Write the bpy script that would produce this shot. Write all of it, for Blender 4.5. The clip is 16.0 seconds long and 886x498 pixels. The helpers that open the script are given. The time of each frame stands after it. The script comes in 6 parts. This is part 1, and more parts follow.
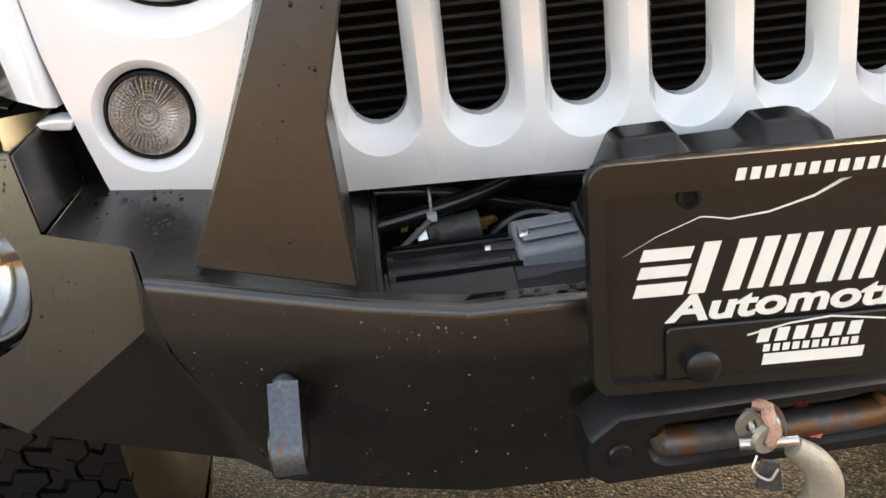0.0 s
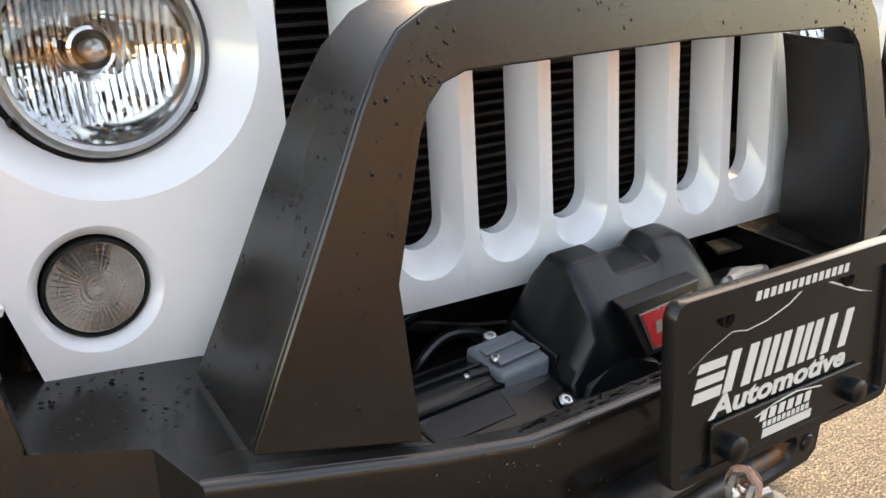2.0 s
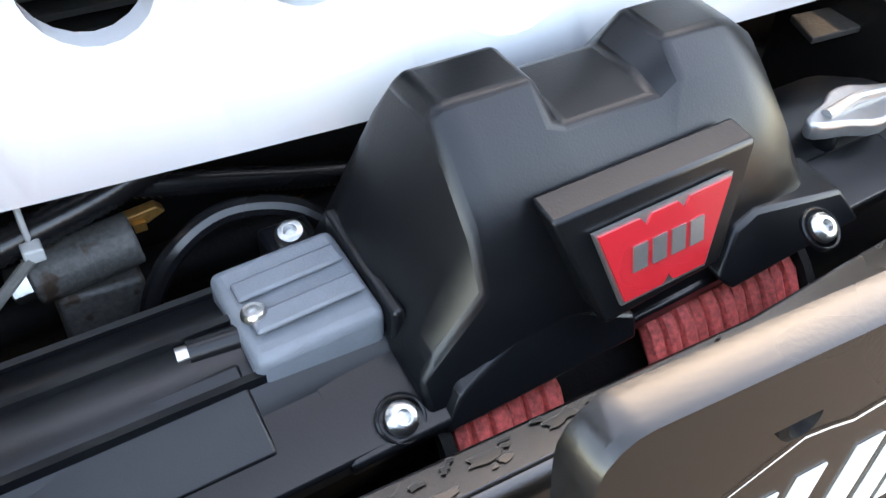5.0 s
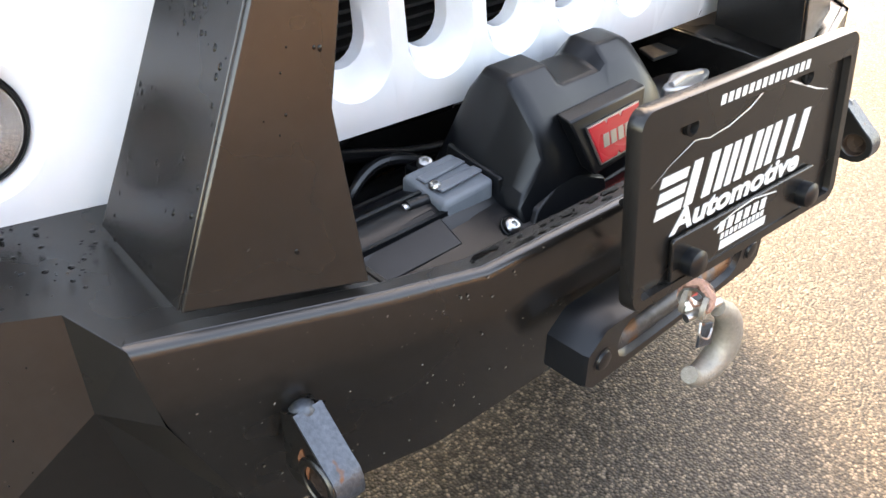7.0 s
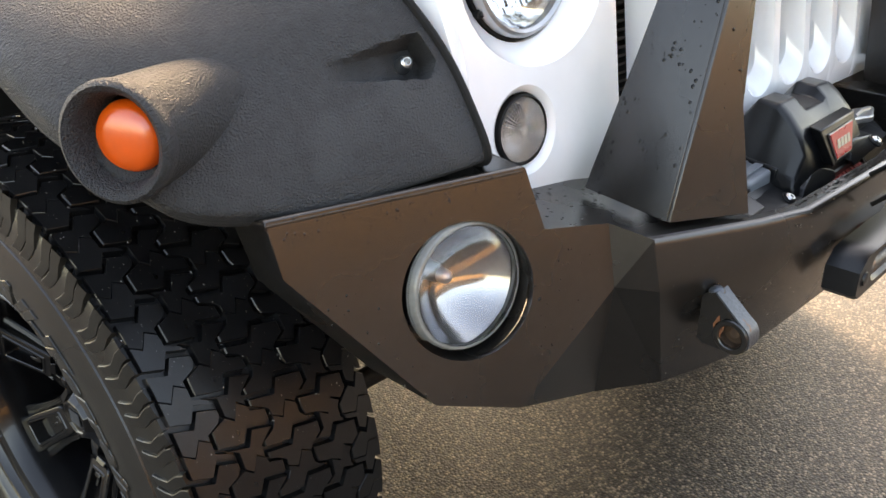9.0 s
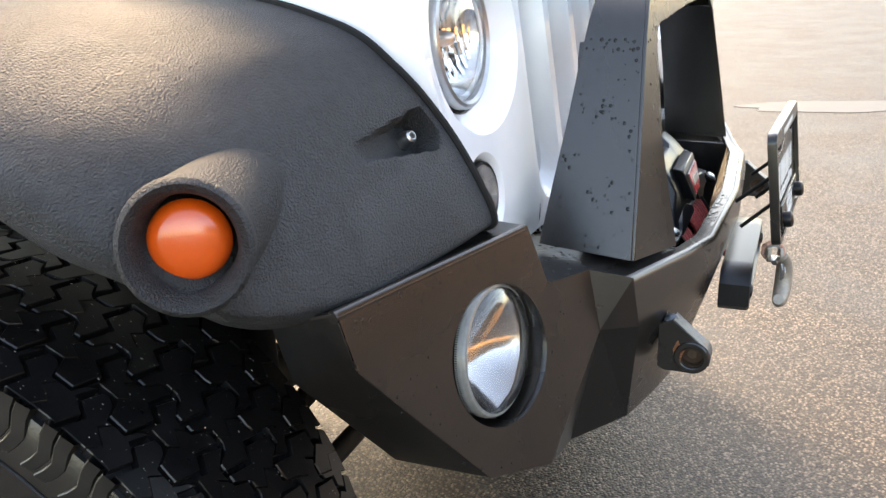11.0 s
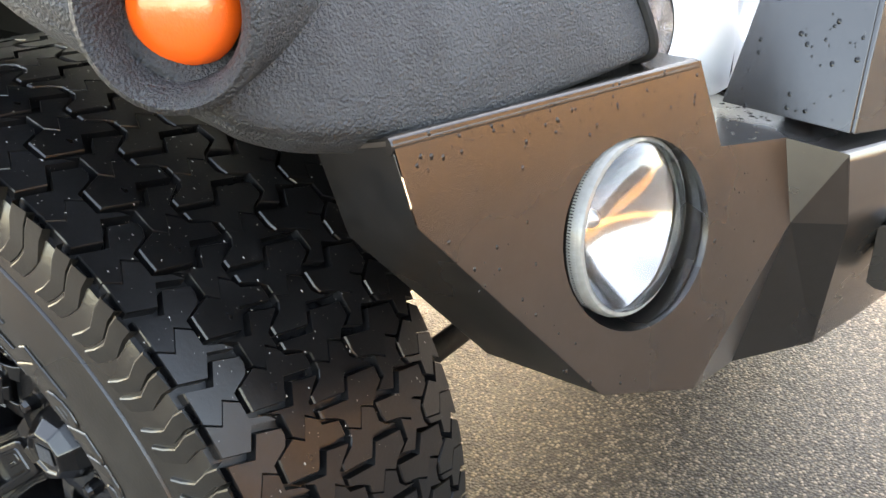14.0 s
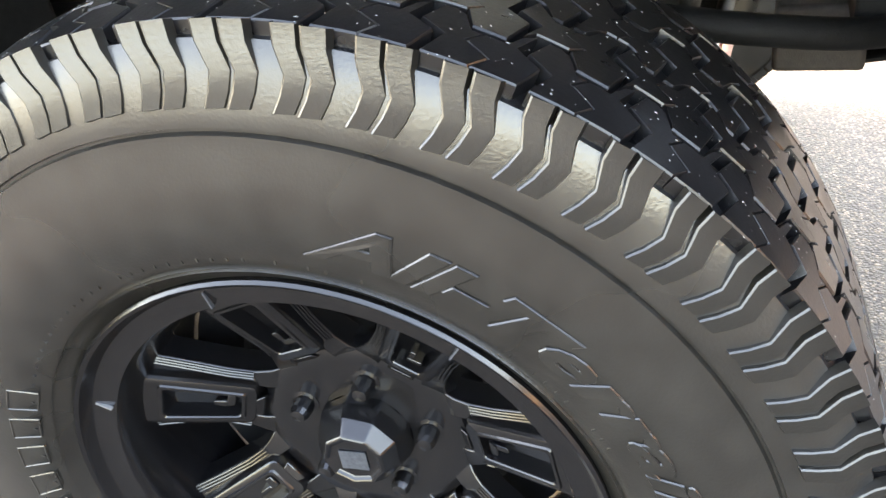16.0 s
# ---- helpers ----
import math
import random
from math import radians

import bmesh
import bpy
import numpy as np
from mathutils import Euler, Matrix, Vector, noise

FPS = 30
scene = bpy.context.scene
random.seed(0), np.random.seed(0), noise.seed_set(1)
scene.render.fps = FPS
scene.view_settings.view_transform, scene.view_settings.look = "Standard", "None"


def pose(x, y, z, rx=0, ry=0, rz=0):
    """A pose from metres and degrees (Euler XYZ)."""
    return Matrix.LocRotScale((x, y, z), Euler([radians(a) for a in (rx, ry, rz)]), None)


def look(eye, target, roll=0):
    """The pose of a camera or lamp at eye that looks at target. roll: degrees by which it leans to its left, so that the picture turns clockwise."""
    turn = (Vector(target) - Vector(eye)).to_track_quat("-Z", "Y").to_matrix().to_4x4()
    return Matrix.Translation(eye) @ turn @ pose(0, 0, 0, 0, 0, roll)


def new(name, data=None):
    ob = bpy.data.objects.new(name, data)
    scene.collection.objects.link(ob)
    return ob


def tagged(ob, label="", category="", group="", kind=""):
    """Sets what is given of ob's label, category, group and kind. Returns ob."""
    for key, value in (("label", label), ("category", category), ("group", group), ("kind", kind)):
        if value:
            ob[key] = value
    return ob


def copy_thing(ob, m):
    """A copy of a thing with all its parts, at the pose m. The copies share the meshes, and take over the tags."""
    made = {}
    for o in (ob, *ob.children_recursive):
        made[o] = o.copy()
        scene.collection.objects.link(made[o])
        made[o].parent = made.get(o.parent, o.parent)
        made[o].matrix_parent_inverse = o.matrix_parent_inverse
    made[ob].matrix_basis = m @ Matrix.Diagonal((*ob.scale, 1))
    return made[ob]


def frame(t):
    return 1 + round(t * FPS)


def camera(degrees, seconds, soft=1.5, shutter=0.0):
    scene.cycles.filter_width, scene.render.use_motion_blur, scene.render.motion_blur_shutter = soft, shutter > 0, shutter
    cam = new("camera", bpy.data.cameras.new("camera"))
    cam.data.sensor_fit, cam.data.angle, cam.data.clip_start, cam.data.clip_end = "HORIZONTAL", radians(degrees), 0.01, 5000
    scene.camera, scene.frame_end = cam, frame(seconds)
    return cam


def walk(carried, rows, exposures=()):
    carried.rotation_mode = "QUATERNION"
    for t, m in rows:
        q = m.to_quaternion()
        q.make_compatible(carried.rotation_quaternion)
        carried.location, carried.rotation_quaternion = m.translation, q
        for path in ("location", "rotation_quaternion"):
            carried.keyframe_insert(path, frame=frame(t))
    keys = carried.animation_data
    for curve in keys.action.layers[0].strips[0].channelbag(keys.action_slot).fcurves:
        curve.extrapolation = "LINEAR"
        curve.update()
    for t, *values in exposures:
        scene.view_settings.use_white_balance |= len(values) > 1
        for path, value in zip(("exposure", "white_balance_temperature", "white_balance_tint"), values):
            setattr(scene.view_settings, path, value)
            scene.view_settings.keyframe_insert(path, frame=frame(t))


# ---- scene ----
cam = camera(55.7, 16.0)
PATH = [
    (0, (-0.299, -0.761, 1.085), (-0.182, 1.039, 0.22), -5.8),
    (0.5, (-0.414, -0.717, 1.124), (-0.044, 1.069, 0.304), -4.7),
    (1, (-0.556, -0.664, 1.161), (0.192, 1.031, 0.407), -1.4),
    (1.5, (-0.651, -0.655, 1.18), (0.367, 0.909, 0.458), 0.2),
    (2, (-0.653, -0.628, 1.168), (0.466, 0.85, 0.419), 1.1),
    (2.5, (-0.542, -0.524, 1.125), (0.561, 0.882, 0.227), 1.4),
    (3, (-0.343, -0.334, 1.043), (0.683, 0.911, -0.138), 5.0),
    (3.5, (-0.247, -0.301, 0.994), (0.557, 0.946, -0.347), 2.3),
    (3.7, (-0.227, -0.3, 0.991), (0.567, 0.951, -0.352), 3.0),
    (5.8, (-0.325, -0.402, 1.09), (0.522, 0.823, -0.246), -0.1),
    (6, (-0.376, -0.42, 1.106), (0.525, 0.731, -0.26), 0.8),
    (6.5, (-0.523, -0.502, 1.121), (0.577, 0.641, -0.097), 1.0),
    (7, (-0.633, -0.56, 1.133), (0.538, 0.623, 0.024), 1.1),
    (7.5, (-0.775, -0.641, 1.15), (0.425, 0.597, 0.137), 1.1),
    (8, (-0.944, -0.649, 1.162), (0.265, 0.62, 0.198), -0.2),
    (8.5, (-1.14, -0.62, 1.174), (0.096, 0.661, 0.263), -1.1),
    (9, (-1.219, -0.565, 1.181), (0.049, 0.712, 0.309), -1.3),
    (9.2, (-1.249, -0.514, 1.171), (0.029, 0.76, 0.309), -1.8),
    (11.3, (-1.391, -0.313, 1.159), (0.347, 0.406, 0.479), -2.4),
    (11.5, (-1.348, -0.33, 1.154), (0.353, 0.422, 0.419), -1.0),
    (12, (-1.226, -0.358, 1.114), (0.398, 0.505, 0.329), 0.5),
    (12.5, (-1.125, -0.367, 1.083), (0.393, 0.654, 0.273), -0.1),
    (13, (-1.109, -0.354, 1.075), (0.348, 0.751, 0.265), -0.7),
    (13.5, (-1.124, -0.347, 1.064), (0.297, 0.787, 0.231), -1.4),
    (14, (-1.2, -0.289, 1.046), (0.202, 0.82, 0.149), -2.2),
    (14.5, (-1.322, -0.197, 1.041), (0.094, 0.846, 0.089), -4.0),
    (15, (-1.428, -0.098, 1.052), (0.015, 0.872, 0.065), -5.7),
    (15.5, (-1.436, 0.0, 1.067), (0.048, 0.885, 0.061), -7.5),
    (16, (-1.347, 0.186, 0.989), (0.181, 0.912, -0.078), -10.0),
]
EXPOSURE = [(0, 3.1, 12200, 14), (0.5, 3.05, 12000, 14), (1.0, 2.65, 10800, 14), (1.5, 2.65, 10800, 14), (2.5, 2.7, 10900, 14), (3.0, 3.15, 10800, 11), (3.5, 4.2, 8800, 10), (6, 3.95, 9700, 15), (6.5, 3.8, 9900, 15), (7.0, 3.6, 10000, 15), (7.5, 3.3, 10100, 15), (8, 3.1, 10450, 15), (9, 3.15, 10250, 14), (11.5, 3.05, 9000, 13), (12.0, 3.5, 9200, 14), (12.5, 3.75, 9600, 14), (13.0, 4.05, 9900, 14), (14, 4.3, 10100, 13), (14.5, 4.85, 9950, 13), (15.0, 5.0, 9800, 16), (15.5, 5.0, 9700, 16), (16, 4.95, 9600, 16)]
walk(cam, [(t, look(eye, target, roll)) for t, eye, target, roll in PATH], EXPOSURE)

# ---- world and light ----
SUN_EL, SUN_AZ = 37.0, 40.0      # degrees above the horizon; azimuth from +y towards +x
world = bpy.data.worlds.new("evening_sky")
scene.world = world
world.use_nodes = True
wt = world.node_tree
sky = wt.nodes.new("ShaderNodeTexSky")
sky.sky_type, sky.sun_disc = "NISHITA", False
sky.sun_elevation, sky.sun_rotation = radians(SUN_EL), radians(SUN_AZ)
sky.air_density, sky.dust_density, sky.ozone_density = 1.0, 1.6, 1.0
wt.links.new(sky.outputs[0], wt.nodes["Background"].inputs[0])
wt.nodes["Background"].inputs[1].default_value = 0.15
sun = new("sun", bpy.data.lights.new("sun", "SUN"))
sun.data.energy, sun.data.angle, sun.data.color = 1.35, radians(16), (1.0, 0.84, 0.66)
_el, _az = radians(SUN_EL), radians(SUN_AZ)
sun.matrix_world = look((6 * math.sin(_az) * math.cos(_el), 6 * math.cos(_az) * math.cos(_el), 6 * math.sin(_el)), (0, 0, 0))


# ---- materials ----
def material(name, base, rough=0.5, metal=0.0, var=0.25, grain=40.0, bump=0.15, bump_scale=400.0, coat=0.0,
             spots=None, spot_scale=120.0, spot_cut=0.68, rough_var=0.12, spec=0.5, random_tone=0.0, relief=0.002):
    """A principled surface with two scales of colour variation, roughness wear and fine relief."""
    m = bpy.data.materials.new(name)
    m.use_nodes = True
    nt = m.node_tree
    n, link = nt.nodes, nt.links.new
    p = n["Principled BSDF"]
    co = n.new("ShaderNodeTexCoord")
    big = n.new("ShaderNodeTexNoise")
    big.inputs["Scale"].default_value, big.inputs["Detail"].default_value = grain * 0.2, 4
    fine = n.new("ShaderNodeTexNoise")
    fine.inputs["Scale"].default_value, fine.inputs["Detail"].default_value = grain * 4, 3
    for t in (big, fine):
        link(co.outputs["Object"], t.inputs["Vector"])
    add = n.new("ShaderNodeMath")
    add.operation = "ADD"
    link(big.outputs[0], add.inputs[0])
    link(fine.outputs[0], add.inputs[1])
    ramp = n.new("ShaderNodeMapRange")
    ramp.inputs["From Min"].default_value, ramp.inputs["From Max"].default_value = 0.6, 1.4
    ramp.inputs["To Min"].default_value, ramp.inputs["To Max"].default_value = 1 - var, 1 + var
    link(add.outputs[0], ramp.inputs["Value"])
    tone = n.new("ShaderNodeVectorMath")
    tone.operation = "SCALE"
    tone.inputs[0].default_value = base
    link(ramp.outputs[0], tone.inputs["Scale"])
    colour = tone.outputs[0]
    if random_tone:
        info = n.new("ShaderNodeObjectInfo")
        rr = n.new("ShaderNodeMapRange")
        rr.inputs["To Min"].default_value, rr.inputs["To Max"].default_value = 1 - random_tone, 1 + random_tone
        link(info.outputs["Random"], rr.inputs["Value"])
        t2 = n.new("ShaderNodeVectorMath")
        t2.operation = "SCALE"
        link(colour, t2.inputs[0])
        link(rr.outputs[0], t2.inputs["Scale"])
        colour = t2.outputs[0]
    if spots:
        dots = n.new("ShaderNodeTexNoise")
        dots.inputs["Scale"].default_value, dots.inputs["Detail"].default_value = spot_scale, 2
        link(co.outputs["Object"], dots.inputs["Vector"])
        cut = n.new("ShaderNodeMapRange")
        cut.inputs["From Min"].default_value, cut.inputs["From Max"].default_value = spot_cut, spot_cut + 0.06
        link(dots.outputs[0], cut.inputs["Value"])
        mix = n.new("ShaderNodeMix")
        mix.data_type = "RGBA"
        link(cut.outputs[0], mix.inputs["Factor"])
        link(colour, mix.inputs["A"])
        mix.inputs["B"].default_value = (*spots, 1)
        colour = mix.outputs["Result"]
    link(colour, p.inputs["Base Color"])
    rv = n.new("ShaderNodeMapRange")
    rv.inputs["To Min"].default_value, rv.inputs["To Max"].default_value = max(0.02, rough - rough_var), min(1, rough + rough_var)
    link(big.outputs[0], rv.inputs["Value"])
    link(rv.outputs[0], p.inputs["Roughness"])
    p.inputs["Metallic"].default_value = metal
    p.inputs["Coat Weight"].default_value = coat
    p.inputs["Coat Roughness"].default_value = 0.04
    p.inputs["Specular IOR Level"].default_value = spec
    if bump:
        nz = n.new("ShaderNodeTexNoise")
        nz.inputs["Scale"].default_value, nz.inputs["Detail"].default_value = bump_scale, 3
        link(co.outputs["Object"], nz.inputs["Vector"])
        b = n.new("ShaderNodeBump")
        b.inputs["Strength"].default_value, b.inputs["Distance"].default_value = bump, relief
        link(nz.outputs[0], b.inputs["Height"])
        link(b.outputs[0], p.inputs["Normal"])
    return m


def glass(name, tint=(1, 1, 1), rough=0.02, wave=0.0):
    m = bpy.data.materials.new(name)
    m.use_nodes = True
    n, link = m.node_tree.nodes, m.node_tree.links.new
    p = n["Principled BSDF"]
    p.inputs["Base Color"].default_value = (*tint, 1)
    p.inputs["Transmission Weight"].default_value = 1.0
    p.inputs["Roughness"].default_value = rough
    p.inputs["IOR"].default_value = 1.46
    if wave:
        co = n.new("ShaderNodeTexCoord")
        nz = n.new("ShaderNodeTexNoise")
        nz.inputs["Scale"].default_value = 60
        link(co.outputs["Object"], nz.inputs["Vector"])
        b = n.new("ShaderNodeBump")
        b.inputs["Strength"].default_value, b.inputs["Distance"].default_value = wave, 0.002
        link(nz.outputs[0], b.inputs["Height"])
        link(b.outputs[0], p.inputs["Normal"])
    return m


def asphalt():
    """Worn warm asphalt with pale aggregate stones standing in dark binder, damp in places."""
    m = bpy.data.materials.new("asphalt")
    m.use_nodes = True
    n, link = m.node_tree.nodes, m.node_tree.links.new
    p = n["Principled BSDF"]
    co = n.new("ShaderNodeTexCoord")
    cell = n.new("ShaderNodeTexVoronoi")
    cell.inputs["Scale"].default_value = 170
    link(co.outputs["Object"], cell.inputs["Vector"])
    tones = n.new("ShaderNodeValToRGB")
    e = tones.color_ramp.elements
    e[0].position, e[0].color = 0.0, (0.010, 0.0082, 0.0066, 1)
    e[1].position, e[1].color = 1.0, (0.180, 0.142, 0.108, 1)
    mid = e.new(0.6)
    mid.color = (0.0400, 0.0315, 0.0250, 1)
    sep = n.new("ShaderNodeSeparateColor")
    link(cell.outputs["Color"], sep.inputs[0])
    link(sep.outputs[0], tones.inputs[0])
    joint = n.new("ShaderNodeMapRange")
    joint.inputs["From Min"].default_value, joint.inputs["From Max"].default_value = 0.35, 0.75
    joint.inputs["To Min"].default_value, joint.inputs["To Max"].default_value = 1.0, 0.35
    link(cell.outputs["Distance"], joint.inputs["Value"])
    patch = n.new("ShaderNodeTexNoise")
    patch.inputs["Scale"].default_value, patch.inputs["Detail"].default_value = 2.2, 5
    link(co.outputs["Object"], patch.inputs["Vector"])
    pm = n.new("ShaderNodeMapRange")
    pm.inputs["From Min"].default_value, pm.inputs["From Max"].default_value = 0.3, 0.7
    pm.inputs["To Min"].default_value, pm.inputs["To Max"].default_value = 0.75, 1.2
    link(patch.outputs[0], pm.inputs["Value"])
    mul = n.new("ShaderNodeMath")
    mul.operation = "MULTIPLY"
    link(joint.outputs[0], mul.inputs[0])
    link(pm.outputs[0], mul.inputs[1])
    sc = n.new("ShaderNodeVectorMath")
    sc.operation = "SCALE"
    link(tones.outputs[0], sc.inputs[0])
    link(mul.outputs[0], sc.inputs["Scale"])
    link(sc.outputs[0], p.inputs["Base Color"])
    rr = n.new("ShaderNodeMapRange")
    rr.inputs["To Min"].default_value, rr.inputs["To Max"].default_value = 0.42, 0.72
    p.inputs["Specular IOR Level"].default_value = 0.3
    link(patch.outputs[0], rr.inputs["Value"])
    link(rr.outputs[0], p.inputs["Roughness"])
    b = n.new("ShaderNodeBump")
    b.invert = True
    b.inputs["Strength"].default_value, b.inputs["Distance"].default_value = 0.6, 0.003
    link(cell.outputs["Distance"], b.inputs["Height"])
    link(b.outputs[0], p.inputs["Normal"])
    return m


M_GROUND = asphalt()
M_POWDER = material("black_powder_coat", (0.0080, 0.0070, 0.0062), rough=0.27, var=0.5, grain=25, bump=0.05, bump_scale=900, spec=0.72,
                    spots=(0.035, 0.029, 0.024), spot_scale=190, spot_cut=0.735)
M_WHITE = material("white_paint", (0.78, 0.79, 0.81), rough=0.22, var=0.03, grain=8, bump=0.0, coat=0.8, rough_var=0.04)
M_FLARE = material("grained_black_plastic", (0.0255, 0.0265, 0.0292), rough=0.50, spec=0.38, var=0.35, grain=18, bump=1.0, relief=0.0042, bump_scale=520, spots=(0.036, 0.038, 0.0415), spot_scale=9, spot_cut=0.57)
M_PLASTIC = material("satin_black_plastic", (0.0050, 0.0057, 0.0070), rough=0.32, spec=0.38, var=0.3, grain=15, bump=0.05, bump_scale=800)
M_DARK = material("dark_underbody", (0.006, 0.006, 0.006), rough=0.65, var=0.5, grain=30, bump=0.2, spec=0.2)
M_RUBBER = material("dusty_sidewall_rubber", (0.0105, 0.0098, 0.0085), spec=0.60, rough=0.29, var=0.6, grain=9, bump=0.10, bump_scale=420, rough_var=0.16)
# pale spots put the sparkle of wet rubber into the colour
M_TREAD = material("wet_tread_rubber", (0.0045, 0.0045, 0.005), spec=0.38, rough=0.32, var=0.5, grain=60, bump=0.08, bump_scale=300, rough_var=0.2,
                   spots=(0.34, 0.33, 0.31), spot_scale=420, spot_cut=0.745)
M_RIM = material("gloss_black_rim", (0.0036, 0.0036, 0.0040), spec=0.34, rough=0.22, var=0.3, grain=12, bump=0.03, bump_scale=900, coat=0.25)
M_GREY = material("grey_cast_box", (0.150, 0.166, 0.186), rough=0.42, metal=0.0, var=0.12, grain=30, bump=0.15, bump_scale=700)
M_STEEL = material("zinc_steel", (0.55, 0.55, 0.54), rough=0.3, metal=1.0, var=0.2, grain=60, bump=0.1)
M_WORN = material("bare_worn_steel", (0.085, 0.095, 0.110), rough=0.40, metal=0.7, var=0.4, grain=60, bump=0.3, spots=(0.16, 0.06, 0.025), spot_scale=50, spot_cut=0.62)
M_RUST = material("rusty_steel", (0.05, 0.028, 0.017), rough=0.75, metal=0.2, var=0.5, grain=60, bump=0.5)
M_RUSTY = material("orange_rust", (0.17, 0.060, 0.025), rough=0.8, metal=0.1, var=0.6, grain=70, bump=0.5)
M_CAST = material("cast_alloy", (0.30, 0.27, 0.23), rough=0.5, metal=0.5, var=0.2, grain=50, bump=0.3)
M_RED = material("red_enamel", (0.55, 0.02, 0.03), rough=0.3, var=0.08, grain=20, bump=0.0, coat=0.3)
M_SILVER = material("silver_trim", (0.42, 0.42, 0.42), rough=0.32, metal=0.8, var=0.15, grain=30, bump=0.0)
M_ROPE = material("red_synthetic_rope", (0.50, 0.075, 0.065), rough=0.65, var=0.75, grain=90, bump=0.5)
M_LETTER = material("white_lettering", (0.66, 0.65, 0.62), rough=0.5, var=0.05, grain=20, bump=0.0)
M_PLATE = material("black_plate", (0.008, 0.0072, 0.0066), rough=0.28, var=0.25, grain=15, bump=0.04, bump_scale=600)
M_CHROME = material("reflector_chrome", (0.86, 0.86, 0.85), rough=0.08, metal=1.0, var=0.05, grain=20, bump=0.0, rough_var=0.03)
M_LAMP = material("lamp_reflector", (0.36, 0.36, 0.365), rough=0.13, metal=1.0, var=0.08, grain=20, bump=0.0, rough_var=0.04)
M_GLASS = glass("clear_glass", rough=0.01)
M_AMBER = material("amber_lens", (0.66, 0.080, 0.008), rough=0.22, var=0.1, grain=20, bump=0.1, bump_scale=700, coat=0.6)
M_SHOCKRED = material("red_shock_body", (0.5, 0.015, 0.02), rough=0.3, var=0.1, grain=20, bump=0.0, coat=0.3)
# the tan of sunlit ground glimpsed through gaps, put on solid patches
M_LIT_GAP = material("lit_ground_tan", (0.5, 0.26, 0.08), rough=0.4, metal=0.6, var=0.3, grain=60, bump=0.2)


# ---- building helpers ----
def part(name, geo, mat, parent=None, label="", sharp=35.0, bevel=0.0, seg=2, smooth=True):
    """Links (verts, faces) or a bmesh as one mesh object under parent."""
    me = bpy.data.meshes.new(name)
    if isinstance(geo, tuple):
        me.from_pydata([tuple(v) for v in geo[0]], [], geo[1])
        b = bmesh.new()
        b.from_mesh(me)
    else:
        b = geo
    bmesh.ops.remove_doubles(b, verts=b.verts, dist=1e-5)
    bmesh.ops.recalc_face_normals(b, faces=b.faces)
    b.to_mesh(me)
    b.free()
    if smooth:
        me.shade_smooth()
        me.set_sharp_from_angle(angle=radians(sharp))
    me.materials.append(mat)
    ob = new(name, me)
    if bevel:
        mod = ob.modifiers.new("edge", "BEVEL")
        mod.width, mod.segments, mod.limit_method, mod.angle_limit = bevel, seg, "ANGLE", radians(30)
        mod.use_clamp_overlap = True
    if parent:
        ob.parent = parent
    if label:
        ob["label"] = label
    return ob


def thing(name, at, label, category, group="", kind=""):
    ob = new(name)
    ob.location = at
    ob.empty_display_size = 0.05
    return tagged(ob, label, category, group, kind)


class Kit:
    """Builds parts of one thing in world coordinates."""

    def __init__(self, name, at, label, category, group="", kind=""):
        self.root = thing(name, at, label, category, group, kind)
        self.off = Vector(at)

    def add(self, name, geo, mat, label="", parent=None, **kw):
        if isinstance(geo, tuple):
            geo = ([Vector(v) - self.off for v in geo[0]], geo[1])
        else:
            bmesh.ops.translate(geo, verts=geo.verts, vec=-self.off)
        return part(name, geo, mat, parent or self.root, label, **kw)


def join(*geos):
    vs, fs = [], []
    for v, f in geos:
        k = len(vs)
        vs += list(v)
        fs += [tuple(i + k for i in q) for q in f]
    return vs, fs


def slab(poly, off):
    """A closed plate: the outline poly, thickened by the vector off."""
    n = len(poly)
    a = [Vector(p) for p in poly]
    b = [p + Vector(off) for p in a]
    return a + b, [tuple(range(n)), tuple(range(2 * n - 1, n - 1, -1))] + [(i, (i + 1) % n, n + (i + 1) % n, n + i) for i in range(n)]


def box(lo, hi):
    x0, y0, z0 = lo
    x1, y1, z1 = hi
    return slab([(x0, y0, z0), (x1, y0, z0), (x1, y1, z0), (x0, y1, z0)], (0, 0, z1 - z0))


def strip(a, b, off):
    """A plate between the two lines of points a and b, thickened by off (a vector, or one for each pair)."""
    vs, fs, n = [], [], len(a)
    for p, q in zip(a, b):
        p, q, o = Vector(p), Vector(q), Vector(off)
        vs += [p, q, q + o, p + o]
    for i in range(n - 1):
        k = 4 * i
        for j in range(4):
            fs.append((k + j, k + (j + 1) % 4, k + 4 + (j + 1) % 4, k + 4 + j))
    fs += [(0, 1, 2, 3), (4 * n - 1, 4 * n - 2, 4 * n - 3, 4 * n - 4)]
    return vs, fs


def frame_of(axis):
    z = Vector(axis).normalized()
    x = z.cross(Vector((0, 0, 1)) if abs(z.z) < 0.9 else Vector((0, 1, 0))).normalized()
    return x, z.cross(x), z


